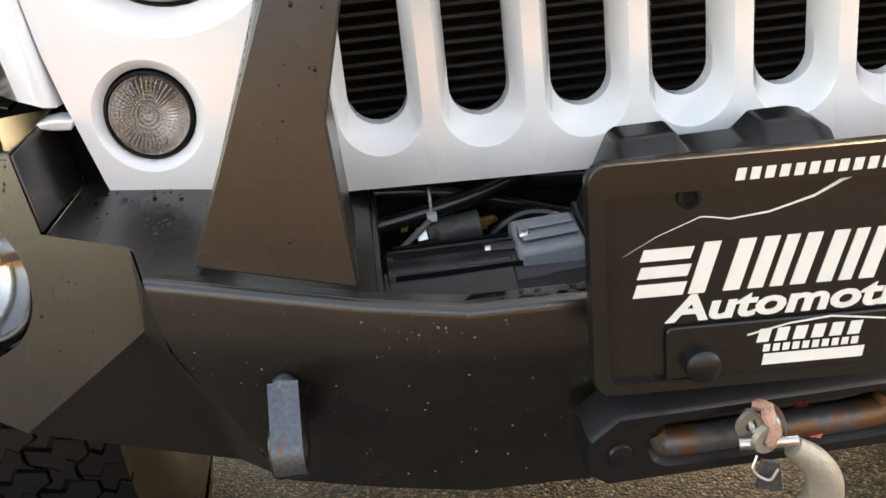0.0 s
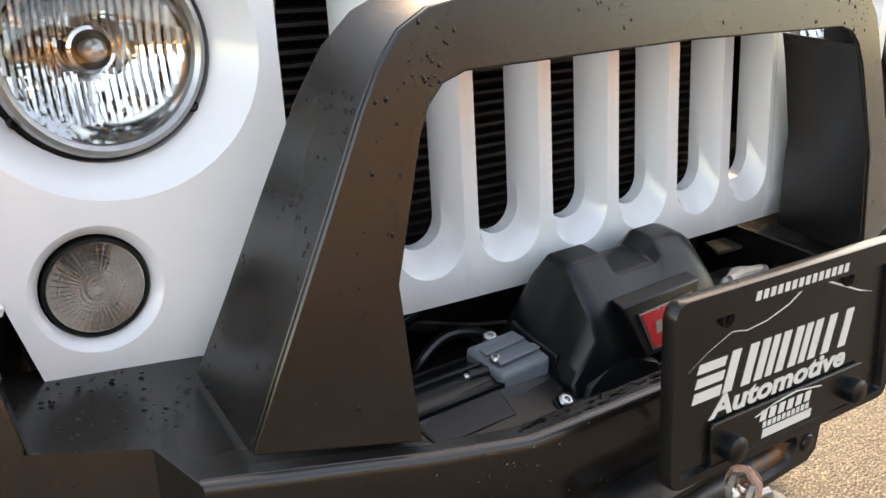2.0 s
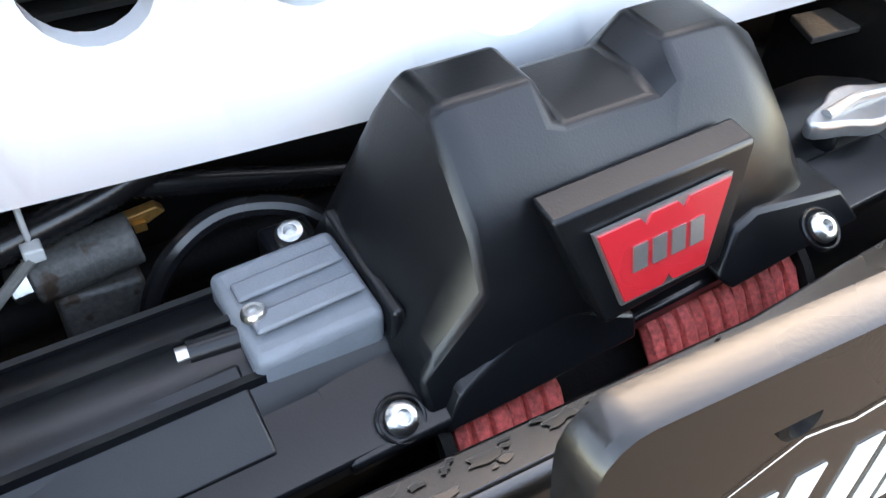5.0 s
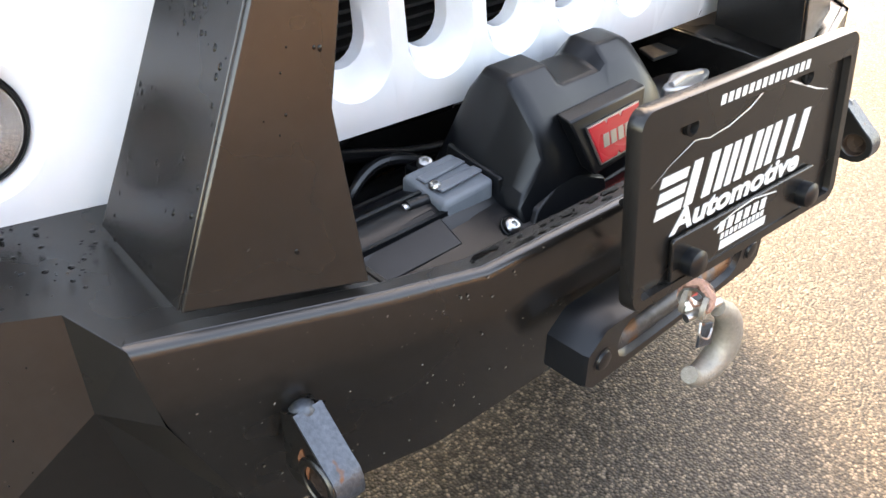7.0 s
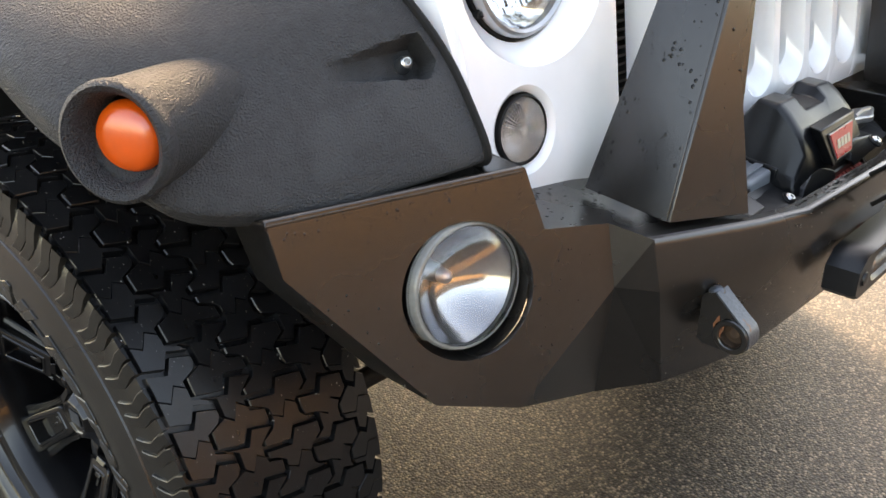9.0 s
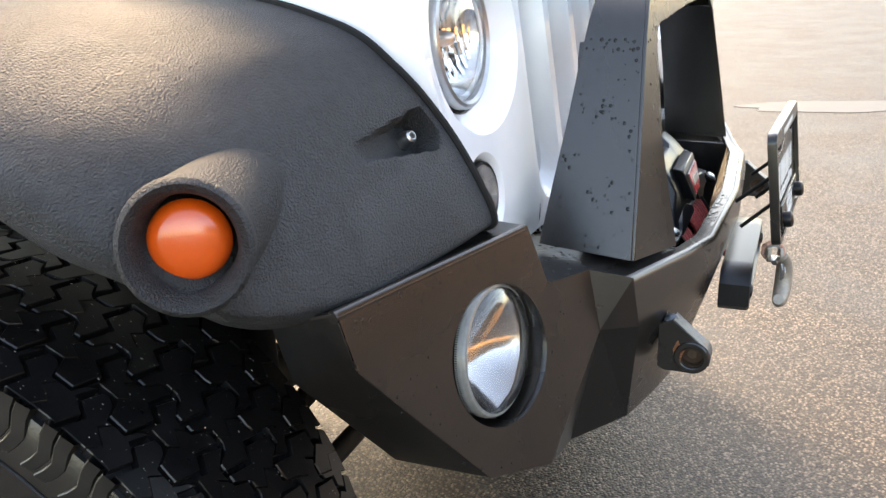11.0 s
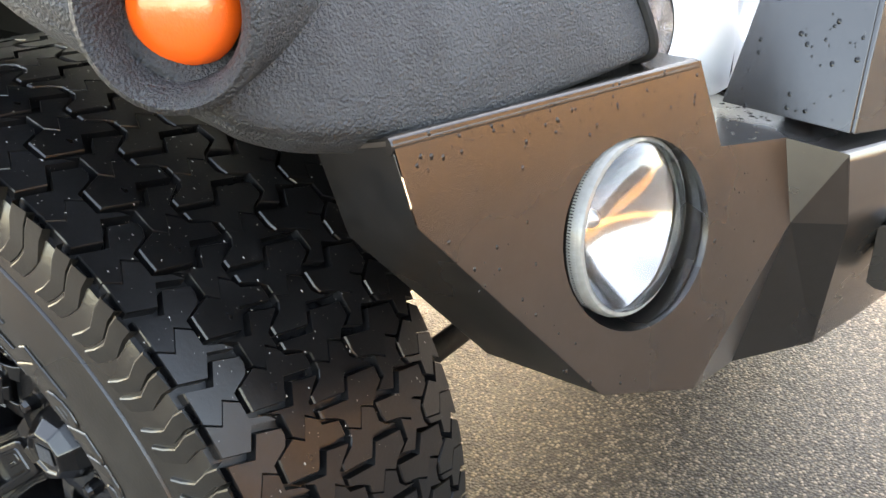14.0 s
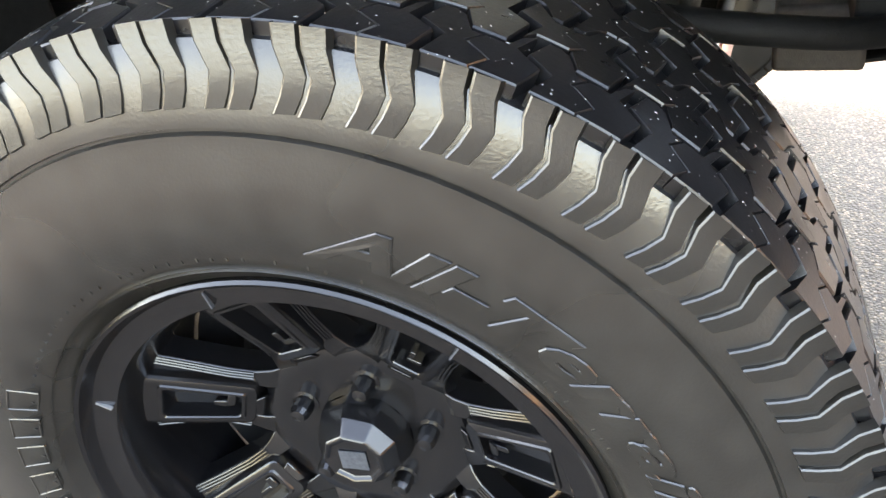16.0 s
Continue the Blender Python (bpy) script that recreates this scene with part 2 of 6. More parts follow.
def lathe(at, axis, profile, n=32, start=0.0, sweep=2 * math.pi, caps=False):
    """Turns (distance along axis, radius) pairs about the axis through at."""
    x, y, z = frame_of(axis)
    at = Vector(at)
    full = abs(sweep - 2 * math.pi) < 1e-6
    m = n if full else n + 1
    vs, fs = [], []
    for d, r in profile:
        for i in range(m):
            a = start + sweep * i / n
            vs.append(at + z * d + (x * math.cos(a) + y * math.sin(a)) * r)
    for k in range(len(profile) - 1):
        for i in range(n):
            j = (i + 1) % m
            fs.append((k * m + i, k * m + j, (k + 1) * m + j, (k + 1) * m + i))
    if full and caps:
        if profile[0][1] > 1e-6:
            fs.append(tuple(range(m)))
        if profile[-1][1] > 1e-6:
            fs.append(tuple(range(len(vs) - m, len(vs))))
    return vs, fs


def lathe_s(k, at, axis, profile, n=32):
    """The same, with all sizes times k."""
    return lathe(at, axis, [(d * k, max(r * k, 0.0001)) for d, r in profile], n)


def rod(a, b, r, n=12, r2=None):
    a, b = Vector(a), Vector(b)
    return lathe(a, b - a, [(0, r), ((b - a).length, r2 or r)], n, caps=True)


def spline(points, steps=6):
    """Catmull-Rom points through the given ones."""
    p = [Vector(q) for q in points]
    p = [2 * p[0] - p[1]] + p + [2 * p[-1] - p[-2]]
    out = []
    for i in range(1, len(p) - 2):
        a, b, c, d = p[i - 1:i + 3]
        for k in range(steps):
            t = k / steps
            out.append(0.5 * (2 * b + (c - a) * t + (2 * a - 5 * b + 4 * c - d) * t * t + (3 * b - a - 3 * c + d) * t ** 3))
    return out + [p[-2]]


def tube(points, r, n=10, ribs=0.0):
    """A tube along points; ribs: extra radius on every other ring (corrugated loom)."""
    pts = [Vector(p) for p in points]
    vs, fs = [], []
    side = None
    for i, p in enumerate(pts):
        d = (pts[min(i + 1, len(pts) - 1)] - pts[max(i - 1, 0)]).normalized()
        if side is None:
            side = frame_of(d)[0]
        side = (side - d * side.dot(d)).normalized()
        up = d.cross(side)
        rr = r + (ribs if i % 2 else 0)
        vs += [p + (side * math.cos(2 * math.pi * k / n) + up * math.sin(2 * math.pi * k / n)) * rr for k in range(n)]
    for i in range(len(pts) - 1):
        fs += [(i * n + k, i * n + (k + 1) % n, (i + 1) * n + (k + 1) % n, (i + 1) * n + k) for k in range(n)]
    fs += [tuple(range(n)), tuple(range(len(vs) - n, len(vs)))]
    return vs, fs


def dense(points, gap):
    """Points along a line at even gaps."""
    out, pts = [Vector(points[0])], [Vector(p) for p in points]
    for a, b in zip(pts, pts[1:]):
        k = max(1, round((b - a).length / gap))
        out += [a.lerp(b, i / k) for i in range(1, k + 1)]
    return out


def holed(outline, centre, loop, extra=()):
    """Flat faces (2D) between an outline that is star-shaped about centre and a hole. loop(angle) gives the hole's point.
    Returns the outer points, the hole's points (same count, by angle)."""
    cx, cz = centre
    angs = [2 * math.pi * i / 40 for i in range(40)] + [a % (2 * math.pi) for a in extra]
    angs += [math.atan2(z - cz, x - cx) % (2 * math.pi) for x, z in outline]
    angs = sorted(set(round(a, 5) for a in angs))
    rim, hole, n = [], [], len(outline)
    for a in angs:
        dx, dz = math.cos(a), math.sin(a)
        best = None
        for i in range(n):
            (x0, z0), (x1, z1) = outline[i], outline[(i + 1) % n]
            ex, ez = x1 - x0, z1 - z0
            det = ex * dz - ez * dx
            if abs(det) < 1e-12:
                continue
            t = ((x0 - cx) * ez - (z0 - cz) * ex) / (dx * ez - dz * ex)
            u = ((x0 - cx) * dz - (z0 - cz) * dx) / (dx * ez - dz * ex)
            if t > 0 and -1e-5 <= u <= 1 + 1e-5 and (best is None or t < best):
                best = t
        rim.append((cx + best * dx, cz + best * dz))
        hole.append(loop(a))
    return rim, hole


def rings(*loops):
    """Bridges closed loops of equally many 3D points."""
    n = len(loops[0])
    vs = [Vector(p) for l in loops for p in l]
    fs = [(k * n + i, k * n + (i + 1) % n, (k + 1) * n + (i + 1) % n, (k + 1) * n + i) for k in range(len(loops) - 1) for i in range(n)]
    return vs, fs


def stadium(cx, cz, w, h):
    """A slot with round ends: its point in the direction a from the centre."""
    r = w / 2
    s = h / 2 - r

    def at(a):
        dx, dz = math.cos(a), math.sin(a)
        if abs(dx) > 1e-9 and abs(dz / dx) * r <= s:
            k = r / abs(dx)
        else:
            c = s if dz > 0 else -s
            k = dz * c + math.sqrt(max(0, (dz * c) ** 2 - c * c + r * r))
        return cx + k * dx, cz + k * dz
    return at


def end_angles(w, h, k=10):
    """The directions of points spread over a slot's two round ends."""
    r = w / 2
    s = h / 2 - r
    one = [math.atan2(s + r * math.sin(math.pi * i / k), r * math.cos(math.pi * i / k)) for i in range(k + 1)]
    return one + [-a for a in one]


def circle(cx, cz, r):
    return lambda a: (cx + r * math.cos(a), cz + r * math.sin(a))


def flip(geo):
    return [Vector((-v[0], v[1], v[2])) for v in geo[0]], [tuple(reversed(f)) for f in geo[1]]


def bolt(at, axis, r=0.008, h=0.005, hexed=False):
    """A pan head with a socket in it, or a hexagonal head."""
    if hexed:
        return lathe(at, axis, [(0, r), (h * 0.85, r), (h, r * 0.9), (h, 0.0001)], 6)
    return lathe(at, axis, [(0, r), (h * 0.5, r * 0.97), (h * 0.9, r * 0.75), (h, r * 0.5), (h * 0.99, r * 0.42), (h * 0.4, r * 0.36), (h * 0.4, 0.0001)], 18)


# ---- ground ----
g = []
G = 90
for i in range(G + 1):
    for j in range(G + 1):
        u, v = (i / G * 2 - 1), (j / G * 2 - 1)
        g.append((260 * u * abs(u) ** 2.2, 260 * v * abs(v) ** 2.2, 0.0))
ground = part("ground", (g, [(i * (G + 1) + j, (i + 1) * (G + 1) + j, (i + 1) * (G + 1) + j + 1, i * (G + 1) + j + 1) for i in range(G) for j in range(G)]), M_GROUND)
tagged(ground, "warm grey-brown asphalt with exposed pale aggregate, damp in places", "ground", kind="structure")


# low sunlit brick building across the lot; unseen, added for the warm reflections
M_BRICK = material("sunlit_brick", (0.50, 0.29, 0.14), rough=0.85, var=0.25, grain=3, bump=0.3, bump_scale=20)
M_ROOF = material("dark_treeline_roof", (0.05, 0.042, 0.036), rough=0.9, var=0.3, grain=6, bump=0.4, bump_scale=30)
house = Kit("wall_south", (0, -30, 0), "unseen low orange-brown brick building with a dark roof across the lot, added for reflections", "building", kind="structure")
house.add("brick_wall", box((-30, -38, 0), (30, -26, 2.9)), M_BRICK, bevel=0.03)
# dark roof added in place of dark trees above the reflected horizon
house.add("roof", slab([(-31, -25.4, 2.75), (-31, -38.6, 2.75), (-31, -32, 9.5)], (62, 0, 0)), M_ROOF, bevel=0.03)


# ---- white grille and front of the vehicle ----
PITCH = 0.0965
SLOT_X = -0.006


def face_y(x, z):
    """The front surface of the grille: leaning back, bowed, tucked under at its lower edge."""
    y = 0.122 * (z - 0.86) + 0.06 * x * x - 0.004
    if z < 0.83:
        y += 7.0 * (0.83 - z) ** 2
    return y


def skew(x):
    """The front stands slightly turned: its far side comes forward."""
    return -0.06 * max(0.0, x + 0.34)


def on_face(pts, back=0.0):
    return [(x, face_y(x, z) + skew(x) + back, z) for x, z in pts]


car = Kit("off_road_vehicle", (0, 0.6, 0), "white off-road vehicle with a seven-slot grille and shut bonnet", "car")
geos = []
ZB, ZT = 0.792, 1.20
for k in range(-3, 4):
    xc = SLOT_X + k * PITCH
    zc = (0.826 + 1.137) / 2
    h = 1.137 - 0.826
    outl = [(xc - PITCH / 2, ZB), (xc + PITCH / 2, ZB), (xc + PITCH / 2, 0.81), (xc + PITCH / 2, 0.83), (xc + PITCH / 2, ZT), (xc - PITCH / 2, ZT), (xc - PITCH / 2, 0.83), (xc - PITCH / 2, 0.81)]
    ex = end_angles(0.060, h)
    rim, h1 = holed(outl, (xc, zc), stadium(xc, zc, 0.0795, h), ex)
    _, h2 = holed(outl, (xc, zc), stadium(xc, zc + 0.002, 0.0745, h - 0.007), ex)
    _, h3 = holed(outl, (xc, zc), stadium(xc, zc + 0.010, 0.0575, h - 0.027), ex)
    mid = [((a + 2 * c) / 3, (b + 2 * d) / 3) for (a, b), (c, d) in zip(rim, h1)]
    geos.append(rings(on_face(rim), on_face(mid), on_face(h1), on_face(h2, 0.004), on_face(h3, 0.024), on_face(h3, 0.040)))
# side fields with the round lamps
XI = 3.5 * PITCH - SLOT_X
HC, HR = (-0.470, 1.062), 0.082
TC, TR = (-0.507, 0.885), 0.0405
for sgn in (-1, 1):
    up = [(-XI, 0.95), (-XI, ZT), (-0.608, ZT), (-0.612, 1.10), (-0.590, 0.95)]
    lo = [(-XI, ZB), (-XI, 0.95), (-0.590, 0.95), (-0.580, 0.905), (-0.556, 0.815), (-0.54, ZB)]
    rim, _ = holed(up, HC, circle(*HC, HR))
    _, h1 = holed(up, HC, lambda a: (HC[0] + 0.118 * math.cos(a), HC[1] + (0.110 if math.sin(a) < 0 else 0.118) * math.sin(a)))
    _, h2 = holed(up, HC, circle(*HC, HR + 0.006))
    mid = [((a + c) / 2, (b + d) / 2) for (a, b), (c, d) in zip(rim, h1)]
    m2 = [(0.5 * a + 0.5 * c, 0.5 * b + 0.5 * d) for (a, b), (c, d) in zip(h1, h2)]
    hd = rings(on_face(rim), on_face(mid), on_face(h1), on_face(m2, 0.020), on_face(h2, 0.030), on_face(h2, 0.075))
    rim, h1 = holed(lo, TC, circle(*TC, TR + 0.011))
    _, h2 = holed(lo, TC, circle(*TC, TR + 0.006))
    _, h3 = holed(lo, TC, circle(*TC, TR + 0.002))
    mid = [((a + c) / 2, (b + d) / 2) for (a, b), (c, d) in zip(rim, h1)]
    td = rings(on_face(rim), on_face(mid), on_face(h1), on_face(h2, 0.003), on_face(h3, 0.008), on_face(h3, 0.045))
    both = join(hd, td)
    if sgn > 0:
        both = flip(both)
        both = [Vector((v.x - (2 * abs(SLOT_X) if v.x < 0.345 else 0), v.y + skew(v.x), v.z)) for v in both[0]], both[1]
    geos.append(both)
car.add("grille", join(*geos), M_WHITE, "glossy white painted grille with seven slots", sharp=24)
# bonnet edge above, and wing-top panels either side
bon = [(x, face_y(x, ZT) + 0.012, ZT + 0.004) for x in (-0.60, -0.3, 0, 0.3, 0.60)]
bon2 = [(x, face_y(x, ZT) + 0.03, ZT + 0.05) for x in (-0.60, -0.3, 0, 0.3, 0.60)]
bon3 = [(x * 1.05, 1.15, ZT + 0.13) for x in (-0.60, -0.3, 0, 0.3, 0.60)]
nb = 5
car.add("bonnet", (bon + bon2 + bon3, [(r * nb + i, r * nb + i + 1, (r + 1) * nb + i + 1, (r + 1) * nb + i) for r in range(2) for i in range(nb - 1)]), M_WHITE)
for sgn in (-1, 1):
    side = [[(-0.584, 0.060, 0.900), (-0.597, 0.055, 1.00), (-0.6155, 0.070, 1.10), (-0.613, 0.11, 1.245)],
            [(-0.587, 0.020, 0.902), (-0.599, 0.032, 1.00), (-0.6185, 0.048, 1.10), (-0.616, 0.09, 1.25)],
            [(-0.594, 0.008, 0.906), (-0.608, 0.018, 1.00), (-0.627, 0.036, 1.10), (-0.625, 0.08, 1.25)],
            [(-0.612, 0.004, 0.915), (-0.626, 0.016, 1.00), (-0.645, 0.036, 1.10), (-0.64, 0.09, 1.25)],
            [(-0.650, 0.05, 0.915), (-0.665, 0.08, 1.02), (-0.672, 0.12, 1.15), (-0.645, 0.17, 1.25)],
            [(-0.69, 1.15, 0.915), (-0.69, 1.15, 1.05), (-0.68, 1.15, 1.2), (-0.65, 1.15, 1.30)]]
    sv = [v for r in side for v in r]
    fw = (sv, [(r * 4 + i, r * 4 + i + 1, r * 4 + 5 + i, r * 4 + 4 + i) for r in range(5) for i in range(3)])
    car.add("front_wing", fw if sgn < 0 else flip(fw), M_WHITE, sharp=50)
    tongue = slab([(-0.574, 0.012, 0.890), (-0.588, 0.006, 0.894), (-0.601, -0.002, 0.8945), (-0.602, 0.0, 0.889), (-0.591, 0.006, 0.884), (-0.577, 0.012, 0.881)], (0, 0.03, 0))
    flange = slab([(-0.570, 0.042, 0.905), (-0.585, 0.075, 1.24), (-0.640, 0.095, 1.24), (-0.615, 0.050, 0.905)], (0, 0.004, 0))
    car.add("wing_flange", flange if sgn < 0 else flip(flange), M_WHITE)
    car.add("wing_tongue", tongue if sgn < 0 else flip(tongue), M_WHITE, bevel=0.002)
# cooling pack behind the slots
M_FIN = material("cooler_fins", (0.03, 0.028, 0.026), rough=0.5, metal=0.3, var=0.3, grain=30, bump=0.1)
car.add("radiator", box((-0.36, 0.125, 0.80), (0.36, 0.16, 1.2)), M_DARK)
for i in range(30):
    car.add("cooling_fin", box((-0.36, 0.095, 0.815 + 0.0125 * i), (0.36, 0.115, 0.8185 + 0.0125 * i)), M_FIN, smooth=False)
car.add("engine_bay_wall", box((-0.66, 0.66, 0.64), (0.66, 0.70, 1.2)), M_DARK)
for sgn in (-1, 1):
    car.add("frame_rail", box((-0.47 if sgn < 0 else 0.38, 0.06, 0.735), (-0.38 if sgn < 0 else 0.47, 2.2, 0.86)), M_DARK, bevel=0.006)
    inner = strip([(sgn * 0.60, 0.13, 0.90), (sgn * 0.60, 0.30, 0.97), (sgn * 0.60, 0.54, 1.02), (sgn * 0.60, 0.9, 0.95), (sgn * 0.60, 1.1, 0.75)],
                  [(sgn * 0.90, 0.13, 0.92), (sgn * 0.97, 0.30, 1.0), (sgn * 0.97, 0.54, 1.06), (sgn * 0.97, 0.9, 0.98), (sgn * 0.97, 1.1, 0.75)], (0, 0, 0.006))
    car.add("wheel_arch_liner", inner, M_DARK)
    car.add("liner_wall", box((min(sgn * 0.585, sgn * 0.60), 0.06, 0.80), (max(sgn * 0.585, sgn * 0.60), 1.12, 1.1)), M_DARK)
    # rear half of the wheel arch
    car.add("arch_rear_wall", box((min(sgn * 0.55, sgn * 0.965), 1.03, 0.42), (max(sgn * 0.55, sgn * 0.965), 1.07, 1.02)), M_DARK, bevel=0.01)
    car.add("body_side", box((min(sgn * 0.60, sgn * 0.74), 1.10, 0.55), (max(sgn * 0.60, sgn * 0.74), 3.4, 1.2)), M_WHITE, bevel=0.02)
# unseen floor and tail, added to keep light from leaking under the vehicle
car.add("underbody", box((-0.60, 1.10, 0.36), (0.60, 3.38, 0.57)), M_DARK)
car.add("tail_panel", box((-0.60, 3.36, 0.57), (0.60, 3.395, 1.19)), M_WHITE)
# unseen cabin, its height set to shade the flares
car.add("cabin", box((-0.70, 1.12, 1.2), (0.70, 3.4, 2.0)), M_DARK, bevel=0.06)


def headlamp(kit, sgn):
    c = Vector((sgn * 0.470, face_y(0.470, 1.062) + skew(sgn * 0.470) + 0.026, 1.062))
    ax = Vector((0, -1, 0.09)).normalized()
    lamp = kit.add("headlight", lathe_s(0.835, c, ax, [(-0.07, 0.025), (-0.062, 0.045), (-0.045, 0.066), (-0.02, 0.082), (0.0, 0.088), (0.002, 0.0885), (-0.02, 0.083), (-0.046, 0.067), (-0.064, 0.045), (-0.072, 0.02)], 48), M_CHROME, "round headlight with a fluted chrome reflector")
    ring = lathe_s(0.835, c, ax, [(-0.012, 0.0985), (0.005, 0.0995), (0.011, 0.0965), (0.013, 0.0920), (0.009, 0.0875), (-0.012, 0.0865)], 56)
    kit.add("bezel_ring", ring, M_SILVER, "thin brushed metal ring", lamp)
    seal = lathe_s(0.835, c, ax, [(-0.02, 0.1035), (-0.004, 0.1030), (-0.003, 0.0985), (-0.02, 0.098)], 48)
    kit.add("rubber_seal", seal, M_DARK, "", lamp)
    # fluted reflector facets
    x, y, z = frame_of(ax)
    fl = []
    for i in range(-11, 12):
        u = i * 0.0062
        half = math.sqrt(max(0.0, 0.0695 ** 2 - u * u))
        deep = -0.046 + 7.0 * u * u
        segs = max(2, int(half / 0.008))
        for s in range(-segs, segs):
            v0, v1 = s / segs * half, (s + 1) / segs * half
            w = random.uniform(-0.0016, 0.0016)
            d0 = deep + 4.0 * v0 * v0 + w
            d1 = deep + 4.0 * v1 * v1 + w
            a = [c + x * (u + dx) + y * vv + z * (dd + ex) for dx, vv, dd, ex in ((-0.0031, v0, d0, 0), (0, v0, d0, 0.0022), (0.0031, v0, d0, 0), (0.0031, v1, d1, 0), (0, v1, d1, 0.0022), (-0.0031, v1, d1, 0))]
            if (u * u + v0 * v0) > 0.021 ** 2:
                fl.append((a, [(0, 1, 4, 5), (1, 2, 3, 4)]))
    kit.add("reflector_flute", join(*fl), M_CHROME, "", lamp, sharp=20)
    kit.add("bulb_shield", lathe_s(0.835, c, ax, [(-0.05, 0.022), (-0.03, 0.0225), (-0.028, 0.019), (-0.045, 0.018), (-0.05, 0.010)], 28), M_CHROME, "", lamp)
    kit.add("bulb_cap", lathe_s(0.835, c, ax, [(-0.045, 0.009), (-0.022, 0.011), (-0.012, 0.010), (-0.006, 0.006), (-0.004, 0.0001)], 24), M_SILVER, "", lamp)
    lens = [(0.002, 0.0865), (0.008, 0.080), (0.015, 0.060), (0.019, 0.035), (0.020, 0.0001)]
    kit.add("lens", lathe_s(0.835, c, ax, lens + [(d - 0.003, r) for d, r in reversed(lens)], 48), M_GLASS, "clear domed glass", lamp).visible_shadow = False
    for a in (0.6, 2.5, 4.2):
        kit.add("adjuster_clip", lathe(c + x * 0.084 * math.cos(a) + y * 0.084 * math.sin(a), ax, [(-0.01, 0.005), (0.002, 0.005), (0.003, 0.003)], 10), M_DARK, "", lamp)


def turn_lamp(kit, sgn):
    c = Vector((sgn * 0.507, face_y(0.507, 0.885) + skew(sgn * 0.507) + 0.005, 0.885))
    ax = Vector((sgn * 0.05, -1, 0.10)).normalized()
    lamp = kit.add("turn_signal", lathe_s(0.80, c, ax, [(-0.035, 0.0001), (-0.034, 0.02), (-0.022, 0.038), (-0.006, 0.0475), (0.0, 0.049), (0.003, 0.0485), (0.0, 0.047), (-0.02, 0.036)], 40), M_SMOKE, "smoked round turn signal with a ribbed lens")
    x, y, z = frame_of(ax)
    rib = []
    for k in range(1, 9):
        r = 0.0052 * k
        rib.append(lathe_s(0.80, c, ax, [(0.0035 - 60 * 0.01 * r * r - 0.0008, r - 0.0022), (0.0062 - 0.6 * r * r, r), (0.0027 - 0.6 * r * r, r + 0.0026)], 40))
    for k in range(44):
        a = 2 * math.pi * k / 44
        e = x * math.cos(a) + y * math.sin(a)
        rib.append(tube([c + e * (0.80 * r) + z * (0.80 * (0.0050 - 0.6 * r * r)) for r in (0.008, 0.022, 0.034, 0.044)], 0.0008, 5))
    kit.add("lens_rib", join(*rib), M_SMOKEGLASS, "", lamp).visible_shadow = False
    kit.add("bulb", lathe(c + y * -0.012, ax, [(-0.03, 0.010), (-0.015, 0.011), (-0.006, 0.007), (-0.004, 0.0001)], 20), M_SILVER, "", lamp)
    kit.add("lens_rim", lathe_s(0.80, c, ax, [(-0.006, 0.051), (0.002, 0.0505), (0.004, 0.048), (0.0, 0.0465)], 40), M_DARK, "", lamp)


M_SMOKE = material("smoked_reflector", (0.70, 0.64, 0.60), rough=0.22, metal=0.8, var=0.3, grain=80, bump=0.0)
M_SMOKEGLASS = glass("smoked_glass", (0.87, 0.83, 0.80), rough=0.04)
for s in (-1, 1):
    headlamp(car, s)
    turn_lamp(car, s)


# ---- steel front bumper ----
def wing_y(x, z):
    return -0.066 - 0.309 * (x + 0.602) + 0.21 * (z - 0.887)


bumper = Kit("front_bumper", (0, -0.1, 0.56), "matt black steel bumper with a brush hoop, spotted with water", "bumper")
T = 0.005
FRONT = [(-0.498, -0.156, 0.799), (-0.328, -0.199, 0.777), (-0.248, -0.222, 0.773), (0.0, -0.232, 0.771)]
BEND = [(-0.488, -0.163, 0.735), (-0.330, -0.204, 0.729), (-0.250, -0.227, 0.728), (0.0, -0.237, 0.727)]
FOOT = [(-0.420, -0.140, 0.572), (-0.330, -0.158, 0.562), (-0.250, -0.172, 0.556), (0.0, -0.180, 0.553)]
mirror = lambda pts: pts + [(-x, y, z) for x, y, z in reversed(pts[:-1])]
stations = []
for p, q, r in zip(mirror(FRONT), mirror(BEND), mirror(FOOT)):
    p, q, r = Vector(p), Vector(q), Vector(r)
    front = [p + Vector((0, 0.008, 0)), p + Vector((0, 0.0035, -0.0008)), p + Vector((0, 0.0009, -0.0034)), p + Vector((0, 0, -0.008)), p.lerp(q, 0.72), p.lerp(q, 0.90).lerp(r, 0.03), q.lerp(r, 0.10) + Vector((0, 0.001, 0)), q.lerp(r, 0.22), r]
    stations.append(front + [v + Vector((0, 0.006, 0)) for v in reversed(front[2:])])
k = len(stations[0])
plate_v = [v for l in stations for v in l]
plate_f = [(i * k + j, i * k + (j + 1) % k, (i + 1) * k + (j + 1) % k, (i + 1) * k + j) for i in range(len(stations) - 1) for j in range(k)]
bumper.add("face_plate", (plate_v, plate_f), M_POWDER, "black folded steel plate, chipped and dusty", sharp=40)
lip = [(x * (0.985 if abs(x) > 0.3 else 1), y + 0.028 if abs(x) < 0.3 else y + 0.022, z - 0.001) for x, y, z in FRONT]
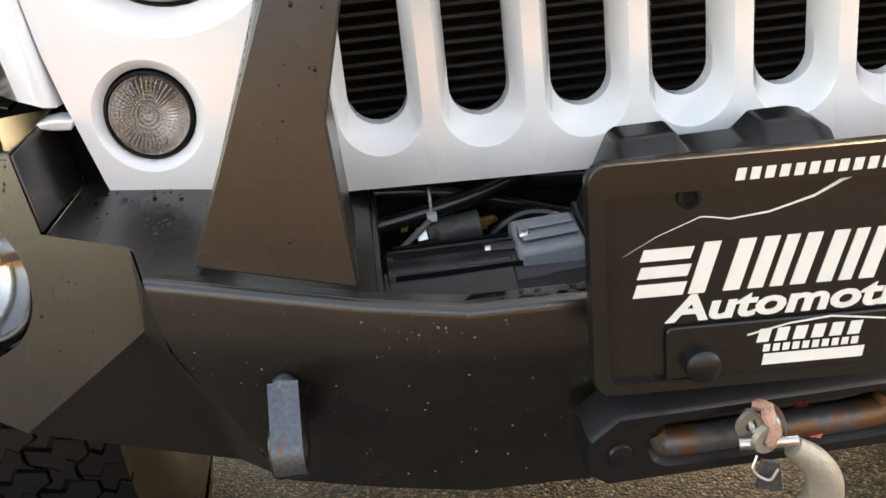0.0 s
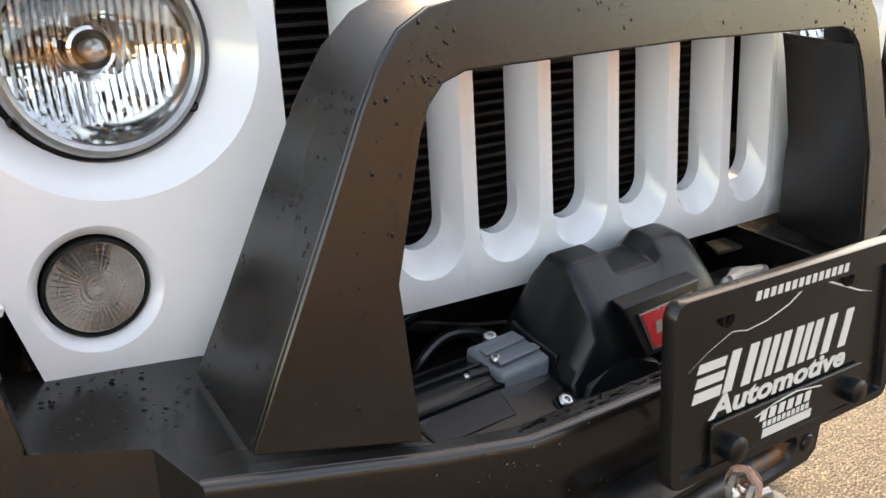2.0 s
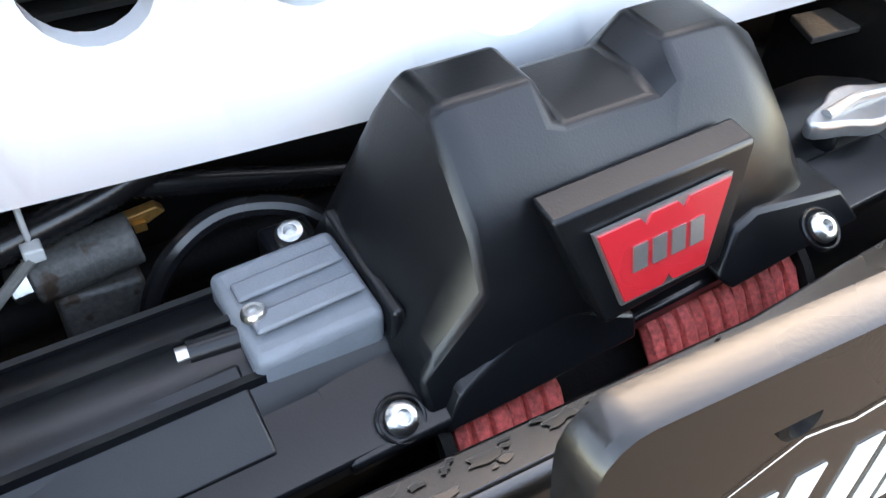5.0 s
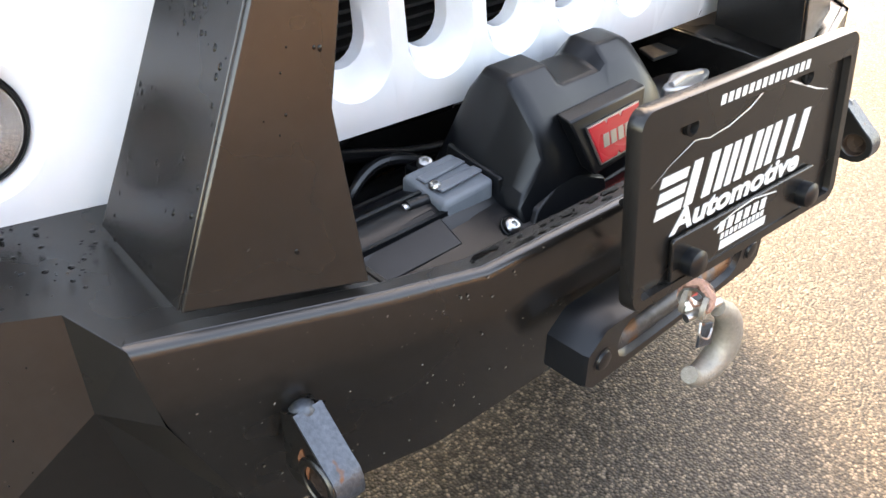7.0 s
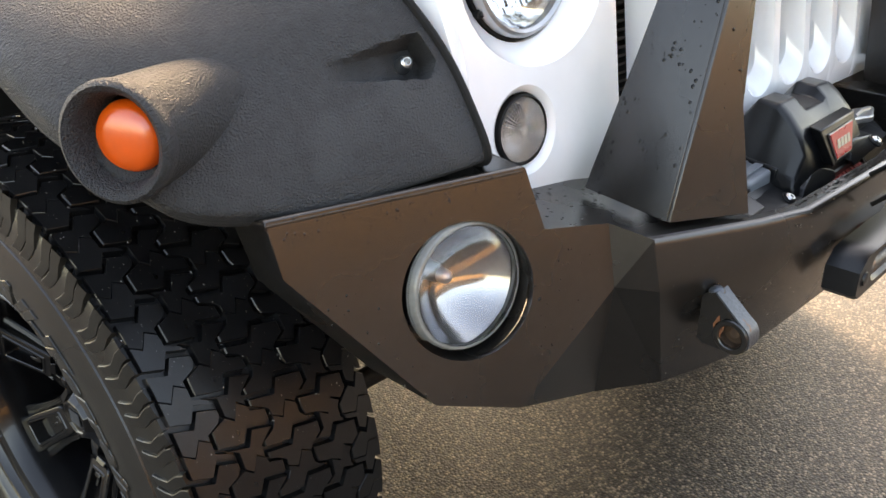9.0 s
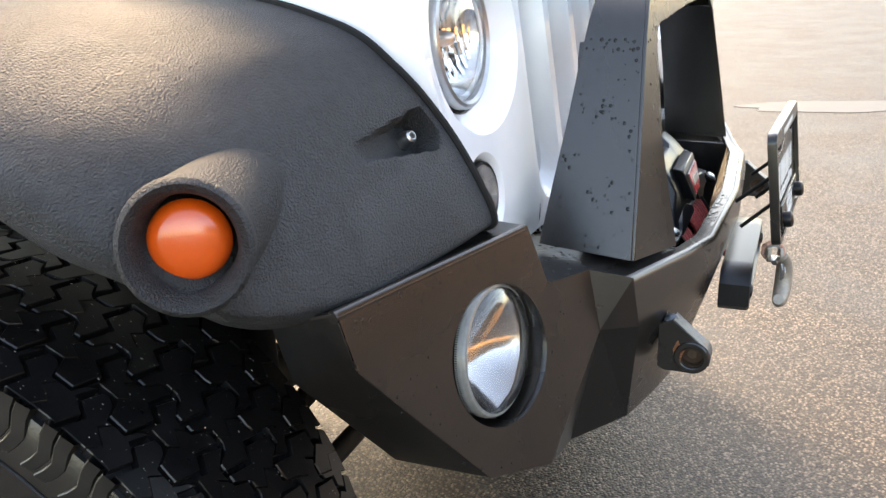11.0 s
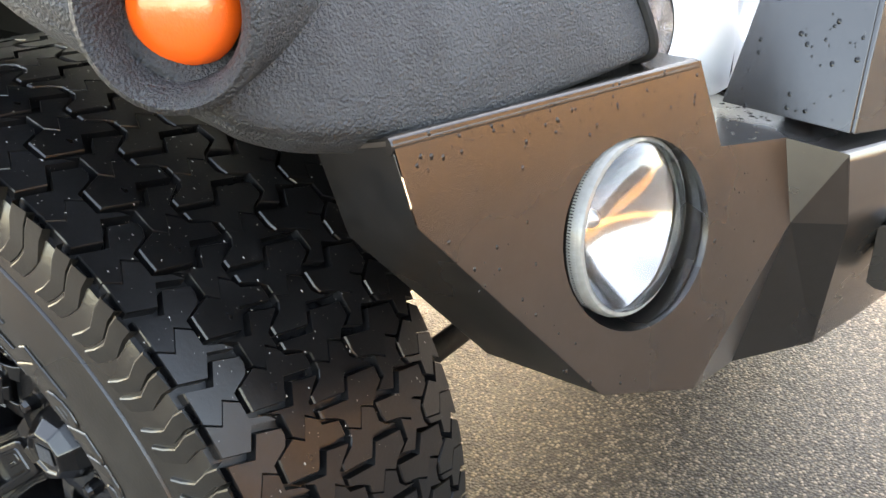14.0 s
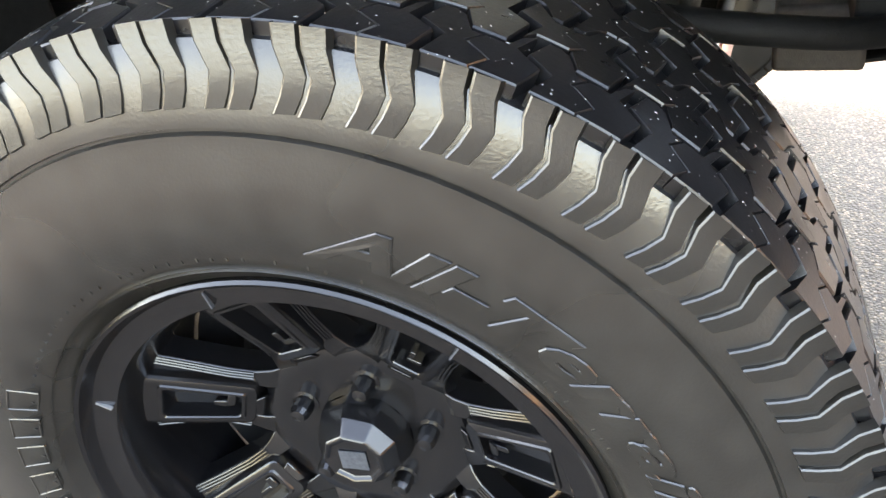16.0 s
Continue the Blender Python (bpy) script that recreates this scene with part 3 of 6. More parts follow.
bumper.add("top_lip", strip([(x, y + 0.008, z - 0.0045) for x, y, z in mirror(FRONT)], [(x, y, z - 0.0045) for x, y, z in mirror(lip)], (0, 0, 0.0045)), M_POWDER, "flaking worn black paint on the top edge", bevel=0.002)
for sgn in (-1, 1):
    f = (lambda q: q) if sgn < 0 else flip
    deck = [(-0.498, -0.152, 0.797), (-0.514, -0.107, 0.807), (-0.590, -0.082, 0.819), (-0.585, 0.03, 0.824), (-0.45, 0.045, 0.812), (-0.316, 0.045, 0.782), (-0.316, -0.175, 0.772)]
    bumper.add("deck_plate", f(slab(deck, (0, 0, -T))), M_POWDER, bevel=0.0012)
    bumper.add("cutout_wall", f(slab([(-0.316, -0.185, 0.773), (-0.316, 0.045, 0.780), (-0.316, 0.045, 0.60), (-0.316, -0.150, 0.60)], (0.005, 0, 0))), M_POWDER, bevel=0.001)
    # wing with the lamp hole
    outl = [(-0.605, 0.888), (-0.592, 0.821), (-0.515, 0.810), (-0.517, 0.738), (-0.650, 0.638), (-0.740, 0.672), (-0.856, 0.835), (-0.860, 0.888)]
    FC, FR = (-0.6840, 0.7775), 0.0712
    rim, hole = holed(outl, FC, circle(*FC, FR))
    w3 = lambda pts, b=0.0: [(x, wing_y(x, z) + b, z) for x, z in pts]
    md = [((a + c) / 2, (b + d) / 2) for (a, b), (c, d) in zip(rim, hole)]
    shell = rings(w3(rim), w3(md), w3(hole), w3(hole, 0.006))
    cb, ca, lm = ((x, wing_y(x, z), z) for x, z in ((-0.515, 0.810), (-0.517, 0.738), (-0.650, 0.638)))
    corner = ([cb, FRONT[0], BEND[0], ca, FOOT[0], (-0.475, -0.080, 0.557), lm], [(0, 3, 1), (1, 3, 2), (3, 5, 4, 2), (3, 6, 5)])
    wing = bumper.add("wing_plate", f(shell), M_POWDER, "flat black wing panel with a round lamp opening", sharp=9)
    bumper.add("wing_corner", f(corner), M_POWDER, "folded corner plates below the deck", wing, smooth=False)
    bumper.add("lamp_bucket", f(lathe((FC[0], wing_y(*FC) + 0.004, FC[1]), (0.309, 1, -0.21), [(0.0, FR + 0.001), (0.055, FR - 0.002), (0.055, 0.0001)], 48)), M_POWDER, "", wing)
    top = [(-0.605, wing_y(-0.605, 0.888), 0.8885), (-0.860, wing_y(-0.860, 0.888), 0.8885), (-0.850, 0.085, 0.868), (-0.60, 0.06, 0.893)]
    bumper.add("wing_top", f(slab([(x, y + 0.001, z) for x, y, z in top], (0, 0, -T))), M_POWDER, bevel=0.001)
    bumper.add("wing_fold", f(tube([(x, wing_y(x, 0.888) + 0.0052, 0.8832) for x in (-0.6055, -0.70, -0.80, -0.8595)], 0.0060, 16)), M_POWDER, "", wing)
    bumper.add("wing_inner_wall", f(slab([(-0.594, -0.080, 0.822), (-0.606, -0.064, 0.886), (-0.602, 0.045, 0.897), (-0.588, 0.03, 0.826)], (0.004, 0, 0))), M_POWDER, bevel=0.001)
    ret = [(-0.860, wing_y(-0.860, 0.888) + 0.001, 0.887), (-0.856, wing_y(-0.856, 0.835) + 0.001, 0.835), (-0.740, wing_y(-0.740, 0.672) + 0.001, 0.672), (-0.664, wing_y(-0.664, 0.6432) + 0.001, 0.6432)]
    ret2 = [(-0.850, 0.088, 0.866), (-0.836, 0.080, 0.800), (-0.738, 0.036, 0.668), (-0.632, 0.004, 0.622)]
    bumper.add("wing_return", f(strip(ret, ret2, (0.002, 0.003, 0.002))), M_POWDER, bevel=0.001)
    bumper.add("under_tray", f(slab([(-0.420, -0.136, 0.574), (-0.475, -0.064, 0.560), (-0.642, -0.074, 0.634), (-0.630, 0.004, 0.622), (-0.40, 0.02, 0.56)], (0, 0, 0.004))), M_POWDER)
    # drop tab for a shackle, seen edge on
    tb = Vector((-0.411, -0.178, 0.0)) if sgn < 0 else Vector((-0.426, -0.205, 0.0))
    root = 0.004 if sgn < 0 else 0.036
    prof = [(root, 0.708), (-0.016, 0.716), (-0.0504, 0.687), (-0.0608, 0.6797), (-0.0652, 0.6724), (-0.0665, 0.664), (-0.0652, 0.6556), (-0.0608, 0.6483), (-0.0545, 0.6430), (-0.0463, 0.640), (-0.005, 0.640), (root, 0.645)]
    shrink = lambda pts: [(y * 0.9, 0.68 + (z - 0.68) * 0.93) for y, z in pts]
    prof = shrink(prof)
    hc = shrink([(-0.042, 0.664)])[0]
    rim, hole = holed(prof, hc, circle(*hc, 0.0145))
    t3 = lambda pts, dx: [(tb.x + dx, tb.y + y, z) for y, z in pts]
    tab = bumper.add("shackle_tab", f(rings(t3(hole, 0), t3(rim, 0), t3(rim, 0.022), t3(hole, 0.022), t3(hole, 0))), M_POWDER, "thick black recovery tab with rust inside its hole", bevel=0.0025)
    edge_a = [(tb.x - 0.0012, tb.y + y, z) for y, z in shrink(((-0.0165, 0.7168), (-0.0512, 0.6878), (-0.0618, 0.6804), (-0.0662, 0.6727), (-0.0676, 0.6640), (-0.0662, 0.6552)))]
    bumper.add("worn_edge", f(strip(edge_a, [(x + 0.0244, y, z) for x, y, z in edge_a], (0, 0.0015, -0.0015))), M_WORN, "bare worn steel edge", tab)
    bead_line = tube([(tb.x - 0.001, tb.y + 0.006, 0.710), (tb.x - 0.0015, tb.y + 0.012, 0.690), (tb.x - 0.001, tb.y + 0.018, 0.665), (tb.x, tb.y + 0.024, 0.645)], 0.004, 8)
    bumper.add("weld_bead", f(bead_line), M_POWDER, "", tab)
    bumper.add("bush_ring", f(lathe((tb.x + 0.001, tb.y + hc[0], hc[1]), (-1, 0, 0), [(0, 0.0140), (0.0035, 0.0142), (0.0045, 0.0155), (0.0045, 0.0200), (0.003, 0.0215), (0, 0.0218)], 28)), M_POWDER, "thick black bush round the hole", tab)
    rust = [(hc[0] + 0.016 + 0.006 * math.cos(a) * (1 + 0.3 * math.sin(3 * a)), hc[1] + 0.004 + 0.015 * math.sin(a) * (1 + 0.25 * math.cos(5 * a))) for a in [2 * math.pi * k / 18 for k in range(18)]]
    bumper.add("rust_patch", f(slab([(tb.x - 0.0002, tb.y + y, z) for y, z in rust], (-0.0008, 0, 0))), M_RUSTY, "orange-brown rust where the paint has gone", tab)
    bumper.add("weld_tip", f(lathe((tb.x + 0.011, tb.y - 0.012, 0.7105), (0, -0.5, 0.86), [(-0.006, 0.011), (0.0, 0.0095), (0.004, 0.006), (0.006, 0.0001)], 14)), M_WORN, "bare weld at the top of the tab", tab)
    bumper.add("hole_pin", f(lathe((tb.x + 0.012, tb.y + hc[0], hc[1]), (-1, 0, 0), [(0, 0.0135), (0.001, 0.0134), (0.002, 0.008), (0.0035, 0.006), (0.0035, 0.0001)], 20)), M_RUST, "rusty pin end in the hole", tab)
    bumper.add("hole_liner", f(rings(*[[(tb.x + d, tb.y + hc[0] + r * math.cos(a), hc[1] + r * math.sin(a)) for a in [2 * math.pi * i / 24 for i in range(24)]] for d, r in ((0.001, 0.0148), (0.001, 0.0135), (0.021, 0.0135), (0.021, 0.0148))])), M_RUST, "", tab)

# brush hoop: bent plates
OUT = [(-0.457, 0.803), (-0.420, 0.886), (-0.383, 0.968), (-0.353, 1.036), (-0.338, 1.066), (-0.318, 1.090), (-0.292, 1.104), (-0.262, 1.110), (0.0, 1.113)]
INN = [(-0.330, 0.782), (-0.3335, 0.840), (-0.337, 0.910), (-0.315, 0.990), (-0.308, 1.015), (-0.298, 1.036), (-0.284, 1.050), (-0.262, 1.057), (0.0, 1.061)]


def hoop_y(x, z):
    return -0.180 + 0.16 * (z - 0.784) + 0.22 * max(0.0, abs(x) - 0.332)


h3 = lambda pts: [(x, hoop_y(x, z), z) for x, z in pts]
hoop_front = strip(mirror(h3(OUT)), mirror(h3(INN)), (0, 0.005, 0))
hoop = bumper.add("brush_hoop", hoop_front, M_POWDER, "black plate hoop over the bumper, beaded with water", bevel=0.0015)
BACK = [(-0.452, -0.031, 0.812), (-0.425, -0.040, 0.880), (-0.395, -0.052, 0.962), (-0.366, -0.060, 1.034), (-0.345, -0.064, 1.072), (-0.320, -0.066, 1.097), (-0.292, -0.068, 1.110), (-0.262, -0.069, 1.115), (0.0, -0.069, 1.118)]
fo = [(x - 0.001, y + 0.004, z) for x, y, z in h3(OUT)]
side_v, side_f = [], []
a3, b3 = mirror(fo), mirror(BACK)
for p, q in zip(a3, b3):
    inward = Vector((-p[0], 0, 0.95 - p[2])).normalized() * 0.005
    side_v += [Vector(p), Vector(q), Vector(q) + inward, Vector(p) + inward]
for i in range(len(a3) - 1):
    for j in range(4):
        side_f.append((4 * i + j, 4 * i + (j + 1) % 4, 4 * i + 4 + (j + 1) % 4, 4 * i + 4 + j))
side_f += [(0, 1, 2, 3), tuple(len(side_v) - k for k in (1, 2, 3, 4))]
bumper.add("hoop_side_plate", (side_v, side_f), M_POWDER, "", hoop, bevel=0.001)
for sgn in (-1, 1):
    f = (lambda q: q) if sgn < 0 else flip
    edge_f = [(x + 0.001, hoop_y(x, z) + 0.004, z) for x, z in INN[:6]]
    edge_b = [(-0.330, -0.062, 0.790), (-0.333, -0.056, 0.842), (-0.336, -0.050, 0.912), (-0.316, -0.044, 0.992), (-0.309, -0.042, 1.017), (-0.299, -0.042, 1.038)]
    bumper.add("hoop_inner_plate", f(strip(edge_f, edge_b, (-0.005, 0, 0))), M_POWDER, "", hoop, bevel=0.001)
# floor of the winch pocket
bumper.add("winch_tray", slab([(-0.316, -0.16, 0.605), (0.316, -0.16, 0.605), (0.316, 0.10, 0.605), (-0.316, 0.10, 0.605)], (0, 0, -0.006)), M_DARK)


M_EDGE = material("frosted_lens_edge", (0.17, 0.17, 0.16), rough=0.18, var=0.2, grain=40, bump=0.0)


def spot_lamp(sgn):
    c = Vector((-0.678, wing_y(-0.690, 0.776) + 0.015, 0.779))
    ax = Vector((-0.145, -1, 0.13)).normalized()
    if sgn > 0:
        c.x, ax.x = -c.x, -ax.x
    lamp = Kit("driving_light", c, "round clear driving light set in the bumper wing", "light", "bumper driving lights")
    body = lamp.add("housing", lathe_s(0.925, c, ax, [(-0.05, 0.03), (-0.045, 0.055), (-0.02, 0.070), (0.0, 0.0735), (0.004, 0.0735), (0.004, 0.070)], 44), M_DARK)
    lamp.add("reflector", lathe_s(0.925, c, ax, [(-0.040, 0.0001), (-0.039, 0.012), (-0.034, 0.028), (-0.024, 0.046), (-0.008, 0.062), (0.002, 0.069)], 44), M_LAMP, "bright parabolic reflector")
    lamp.add("bulb", lathe_s(0.925, c, ax, [(-0.040, 0.009), (-0.030, 0.008), (-0.026, 0.005), (-0.024, 0.0001)], 16), M_SILVER)
    dome = [(0.002, 0.0735), (0.010, 0.072), (0.016, 0.066), (0.022, 0.050), (0.026, 0.025), (0.027, 0.0001)]
    lamp.add("lens", lathe_s(0.925, c, ax, dome + [(d - 0.0035, max(0.0001, r - 0.002)) for d, r in reversed(dome)], 48), M_GLASS, "thick clear domed glass").visible_shadow = False
    lamp.add("glass_rim", lathe_s(0.925, c, ax, [(0.004, 0.0700), (0.004, 0.0742), (0.009, 0.0738), (0.0125, 0.0715), (0.0132, 0.0690), (0.0120, 0.0668), (0.0060, 0.0664)], 64), M_EDGE, "thick pale glass rim")
    x, y, z = frame_of(ax)
    teeth = []
    for i in range(200):
        a = 2 * math.pi * i / 200
        if (x * math.cos(a) + y * math.sin(a)).dot(Vector((-0.80 if sgn < 0 else 0.80, 0, 0.60))) > 0.30:
            teeth.append(lathe(c, ax, [(0.002, 0.0686), (0.002, 0.0706), (0.0070, 0.0704), (0.0090, 0.0690)], 2, a, 0.020))
    lamp.add("ribbed_lens_edge", join(*teeth), M_EDGE, "fine ribs moulded into the glass edge")


for s in (-1, 1):
    spot_lamp(s)


# ---- wheel flares ----
def flare(sgn):
    f = (lambda q: q) if sgn < 0 else flip
    kit = Kit("fender_flare", (sgn * 0.8, 0.1, 0.9), "grained black plastic wheel flare with an amber side marker", "fender flare", "wheel flares")
    rows = [
        [(-0.632, -0.020, 0.889), (-0.70, -0.002, 0.880), (-0.80, 0.022, 0.874), (-0.88, 0.046, 0.886), (-0.915, 0.066, 0.899), (-0.925, 0.090, 0.910)],
        [(-0.630, -0.038, 0.900), (-0.70, -0.018, 0.893), (-0.80, 0.012, 0.889), (-0.88, 0.038, 0.900), (-0.925, 0.064, 0.911), (-0.938, 0.098, 0.921)],
        [(-0.635, -0.022, 0.945), (-0.70, -0.004, 0.940), (-0.80, 0.026, 0.934), (-0.89, 0.058, 0.935), (-0.945, 0.092, 0.940), (-0.958, 0.13, 0.946)],
        [(-0.643, 0.008, 1.000), (-0.71, 0.026, 0.996), (-0.81, 0.060, 0.988), (-0.90, 0.096, 0.980), (-0.962, 0.14, 0.975), (-0.972, 0.18, 0.970)],
        [(-0.664, 0.045, 1.055), (-0.73, 0.066, 1.052), (-0.82, 0.105, 1.042), (-0.91, 0.15, 1.030), (-0.972, 0.21, 1.020), (-0.982, 0.245, 1.010)],
        [(-0.680, 0.100, 1.098), (-0.75, 0.13, 1.096), (-0.83, 0.18, 1.088), (-0.92, 0.24, 1.075), (-0.980, 0.30, 1.060), (-0.990, 0.33, 1.040)],
        [(-0.690, 0.24, 1.130), (-0.75, 0.26, 1.130), (-0.84, 0.31, 1.124), (-0.93, 0.36, 1.112), (-0.988, 0.41, 1.092), (-0.995, 0.42, 1.066)],
        [(-0.690, 0.55, 1.140), (-0.75, 0.55, 1.140), (-0.84, 0.55, 1.135), (-0.93, 0.55, 1.124), (-0.990, 0.55, 1.104), (-0.998, 0.55, 1.075)],
        [(-0.690, 0.85, 1.110), (-0.75, 0.83, 1.112), (-0.84, 0.79, 1.110), (-0.93, 0.75, 1.102), (-0.990, 0.72, 1.085), (-0.998, 0.71, 1.056)],
        [(-0.690, 1.08, 0.90), (-0.75, 1.07, 0.90), (-0.84, 1.05, 0.90), (-0.93, 1.03, 0.90), (-0.985, 1.01, 0.89), (-0.992, 0.99, 0.87)],
    ]
    cols = [spline(r, 26) for r in rows]
    lines = [spline([c[k] for c in cols], 20) for k in range(len(cols[0]))]
    sc = Vector((-0.668, 0.0125, 1.000))
    nrm = Vector((-0.28, -0.86, 0.50)).normalized()
    alng = Vector((-0.95, 0.30, -0.06)).normalized()
    alng = (alng - nrm * alng.dot(nrm)).normalized()
    lat = nrm.cross(alng).normalized()
    for l in lines[6:]:
        for p in l:
            s_, w_ = (p - sc).dot(alng), (p - sc).dot(lat)
            if -0.013 < s_ < 0.095 and abs((p - sc).dot(nrm)) < 0.06:
                half = 0.0225 * min(1.0, (s_ + 0.013) / 0.010) ** 0.5 * (1 - 0.62 * max(0.0, s_) / 0.095)
                if abs(w_) < half:
                    g = min(1.0, 2.2 * (1 - (w_ / half) ** 2))
                    p -= nrm * 0.034 * g * g * (3 - 2 * g) * (1 - max(0.0, s_) / 0.095)
    n, m = len(lines), len(lines[0])
    vs = [p for l in lines for p in l]
    fs = [(i * m + j, (i + 1) * m + j, (i + 1) * m + j + 1, i * m + j + 1) for i in range(n - 1) for j in range(m - 1)]
    inner = [p + Vector((0.006, 0.012, -0.010)) for p in vs]
    k = len(vs)
    fs2 = [tuple(reversed([i + k for i in q])) for q in fs]
    rim = [i * m for i in range(n)] + [(n - 1) * m + j for j in range(1, m)] + [i * m + m - 1 for i in range(n - 2, -1, -1)] + [j for j in range(m - 2, 0, -1)]
    fs3 = [(rim[i], rim[(i + 1) % len(rim)], rim[(i + 1) % len(rim)] + k, rim[i] + k) for i in range(len(rim))]
    shell = kit.add("flare_shell", f((vs + inner, fs + fs2 + fs3)), M_FLARE, sharp=60)
    # rolled edge against the body
    edge = [Vector(p) for p in lines[0]]
    kit.add("edge_seal", f(tube(edge, 0.0045, 8)), M_DARK, "black rubber edge seal", shell)
    # marker pod: a teardrop that opens outboard
    at, ax = Vector((-0.936, 0.086, 0.968)), Vector((-0.84, -0.54, 0.08)).normalized()
    x, y, z = frame_of(ax)
    prof = [(-0.215, 0.0005), (-0.205, 0.007), (-0.185, 0.017), (-0.15, 0.0285), (-0.11, 0.0360), (-0.07, 0.0410), (-0.035, 0.0445), (0.0, 0.0470), (0.012, 0.0490), (0.019, 0.0482), (0.022, 0.0445), (0.018, 0.0395), (0.008, 0.0355), (-0.004, 0.0335), (-0.010, 0.0330)]
    bend = Vector((0.150, -0.022, 0.030))
    pv = []
    for d, r in prof:
        t = max(0.0, -d - 0.0) / 0.215
        c = at + z * (d * (1 - t)) + bend * (t * (1.05))
        for i in range(40):
            a = 2 * math.pi * i / 40
            pv.append(c + (x * math.cos(a) + y * math.sin(a) * (1.06)) * r)
    pf = [(q * 40 + i, q * 40 + (i + 1) % 40, (q + 1) * 40 + (i + 1) % 40, (q + 1) * 40 + i) for q in range(len(prof) - 1) for i in range(40)]
    pod = kit.add("marker_pod", f((pv, pf)), M_FLARE, "", None, sharp=60)
    kit.add("marker_lens", f(lathe(at - z * 0.0020, ax, [(-0.006, 0.0310), (0.0, 0.0292), (0.004, 0.0255), (0.0065, 0.0178), (0.0078, 0.0075), (0.008, 0.0001)], 36)), M_AMBER, "orange marker lens", pod)
    # screw at the deep end of the scoop
    kit.add("screw", f(bolt(sc + alng * 0.010 - nrm * 0.030, nrm, 0.0082, 0.016)), M_STEEL, "shiny button-head screw", shell)
    return kit


for s in (-1, 1):
    flare(s)


# ---- front wheels ----
M_DULLDISC = material("brake_iron", (0.06, 0.055, 0.05), rough=0.5, metal=0.5, var=0.3, grain=60, bump=0.2)


def wheel():
    C = Vector((-0.831, 0.528, 0.439))
    W = 0.146
    kit = Kit("wheel_assembly", C, "wet black all-terrain tyre on a gloss black alloy rim", "wheel", "front wheels")
    ax = Vector((-1, 0, 0))
    prof = [(-W + 0.03, 0.226), (-W + 0.006, 0.262), (-W - 0.002, 0.305), (-W + 0.004, 0.345), (-W + 0.016, 0.378), (-W + 0.026, 0.412), (-0.10, 0.420), (-0.05, 0.4245), (0, 0.4255), (0.05, 0.4245), (0.10, 0.420),
            (W - 0.014, 0.416), (W - 0.0066, 0.400), (W - 0.0040, 0.3775), (W - 0.0030, 0.3735), (W - 0.0024, 0.3640), (W - 0.0052, 0.3628), (W - 0.0052, 0.3608), (W - 0.0016, 0.3594), (W - 0.001, 0.350), (W + 0.002, 0.330), (W + 0.003, 0.305), (W + 0.001, 0.280), (W - 0.005, 0.264),
            (W - 0.010, 0.2565), (W - 0.012, 0.2550), (W - 0.010, 0.2535), (W - 0.014, 0.251), (W - 0.021, 0.243), (W - 0.028, 0.235)]
    tyre = kit.add("tyre", join(lathe(C, ax, prof[:6], 120), lathe(C, ax, prof[11:], 120)), M_RUBBER, "dusty black rubber sidewall", sharp=40)
    kit.add("tread_band", lathe(C, ax, prof[5:12], 120), M_TREAD, "wet black tread base", tyre)

    def cyl(d, r, a):
        """A point at depth d outboard, radius r, angle a (0 forward, quarter turn up)."""
        return C + Vector((-d, -r * math.cos(a), r * math.sin(a)))

    N, NB = 54, 42                       # rib pairs on the shoulder; blocks in a row
    st, sb = 2 * math.pi / N, 2 * math.pi / NB

    def wave(a, base, phase):
        """The zigzag groove line between two rows of blocks: its depth at angle a."""
        t = (a / sb + phase) % 1.0
        if abs(base) == 0.130:
            return base
        return base + 0.0100 * (1 if t < 0.38 else 1 - 2 * (t - 0.38) / 0.12 if t < 0.5 else -1 if t < 0.88 else -1 + 2 * (t - 0.88) / 0.12)

    def piece(a0, a1, left, right, kink):
        """Half a tread block with chamfered edges, between the groove lines left and right."""
        ring = [(wave(a, *left) + 0.0024, a) for a in [a0 + (a1 - a0) * k / 4 for k in range(5)]]
        m = (wave(a1, *left) + wave(a1, *right)) / 2
        ring += [(m - 0.005, a1 + kink * sb), (m + 0.005, a1 - kink * sb)]
        ring += [(wave(a, *right) - 0.0024, a) for a in [a1 + (a0 - a1) * k / 4 for k in range(5)]]
        m = (wave(a0, *left) + wave(a0, *right)) / 2
        ring += [(m + 0.005, a0 - kink * sb), (m - 0.005, a0 + kink * sb)]
        n = len(ring)
        cd, ca = sum(o[0] for o in ring) / n, sum(o[1] for o in ring) / n
        loops = []
        for r, k in ((0.414, 1.02), (0.4332, 1.0), (0.4345, 0.965)):
            loops.append([cyl(cd + (d - cd) * k, r - 1.8 * max(0.0, abs(d) - 0.06) ** 2, ca + (a - ca) * k) for d, a in ring])
        vs, fs = rings(*loops)
        return vs, fs + [tuple(range(2 * n, 3 * n))]

    rows = [(-0.130, 0.0), (-0.083, 0.3), (-0.030, 0.75), (0.030, 0.15), (0.083, 0.55), (0.130, 0.0)]
    for row, shift in enumerate((0.30, 0.62, 0.05, 0.45, 0.20)):
        left, right = rows[row], rows[row + 1]
        a0 = shift * sb
        base = join(piece(a0 + 0.055 * sb, a0 + 0.492 * sb, left, right, 0.13), piece(a0 + 0.508 * sb, a0 + 0.945 * sb, left, right, 0.13))
        me = None
        for i in range(NB):
            if me is None:
                me = kit.add("tread_block", base, M_TREAD, parent=tyre, sharp=20).data
                continue
            ob = new("tread_block", me)
            ob.parent = tyre
            ob.matrix_basis = Matrix.Rotation(i * sb, 4, (1, 0, 0))
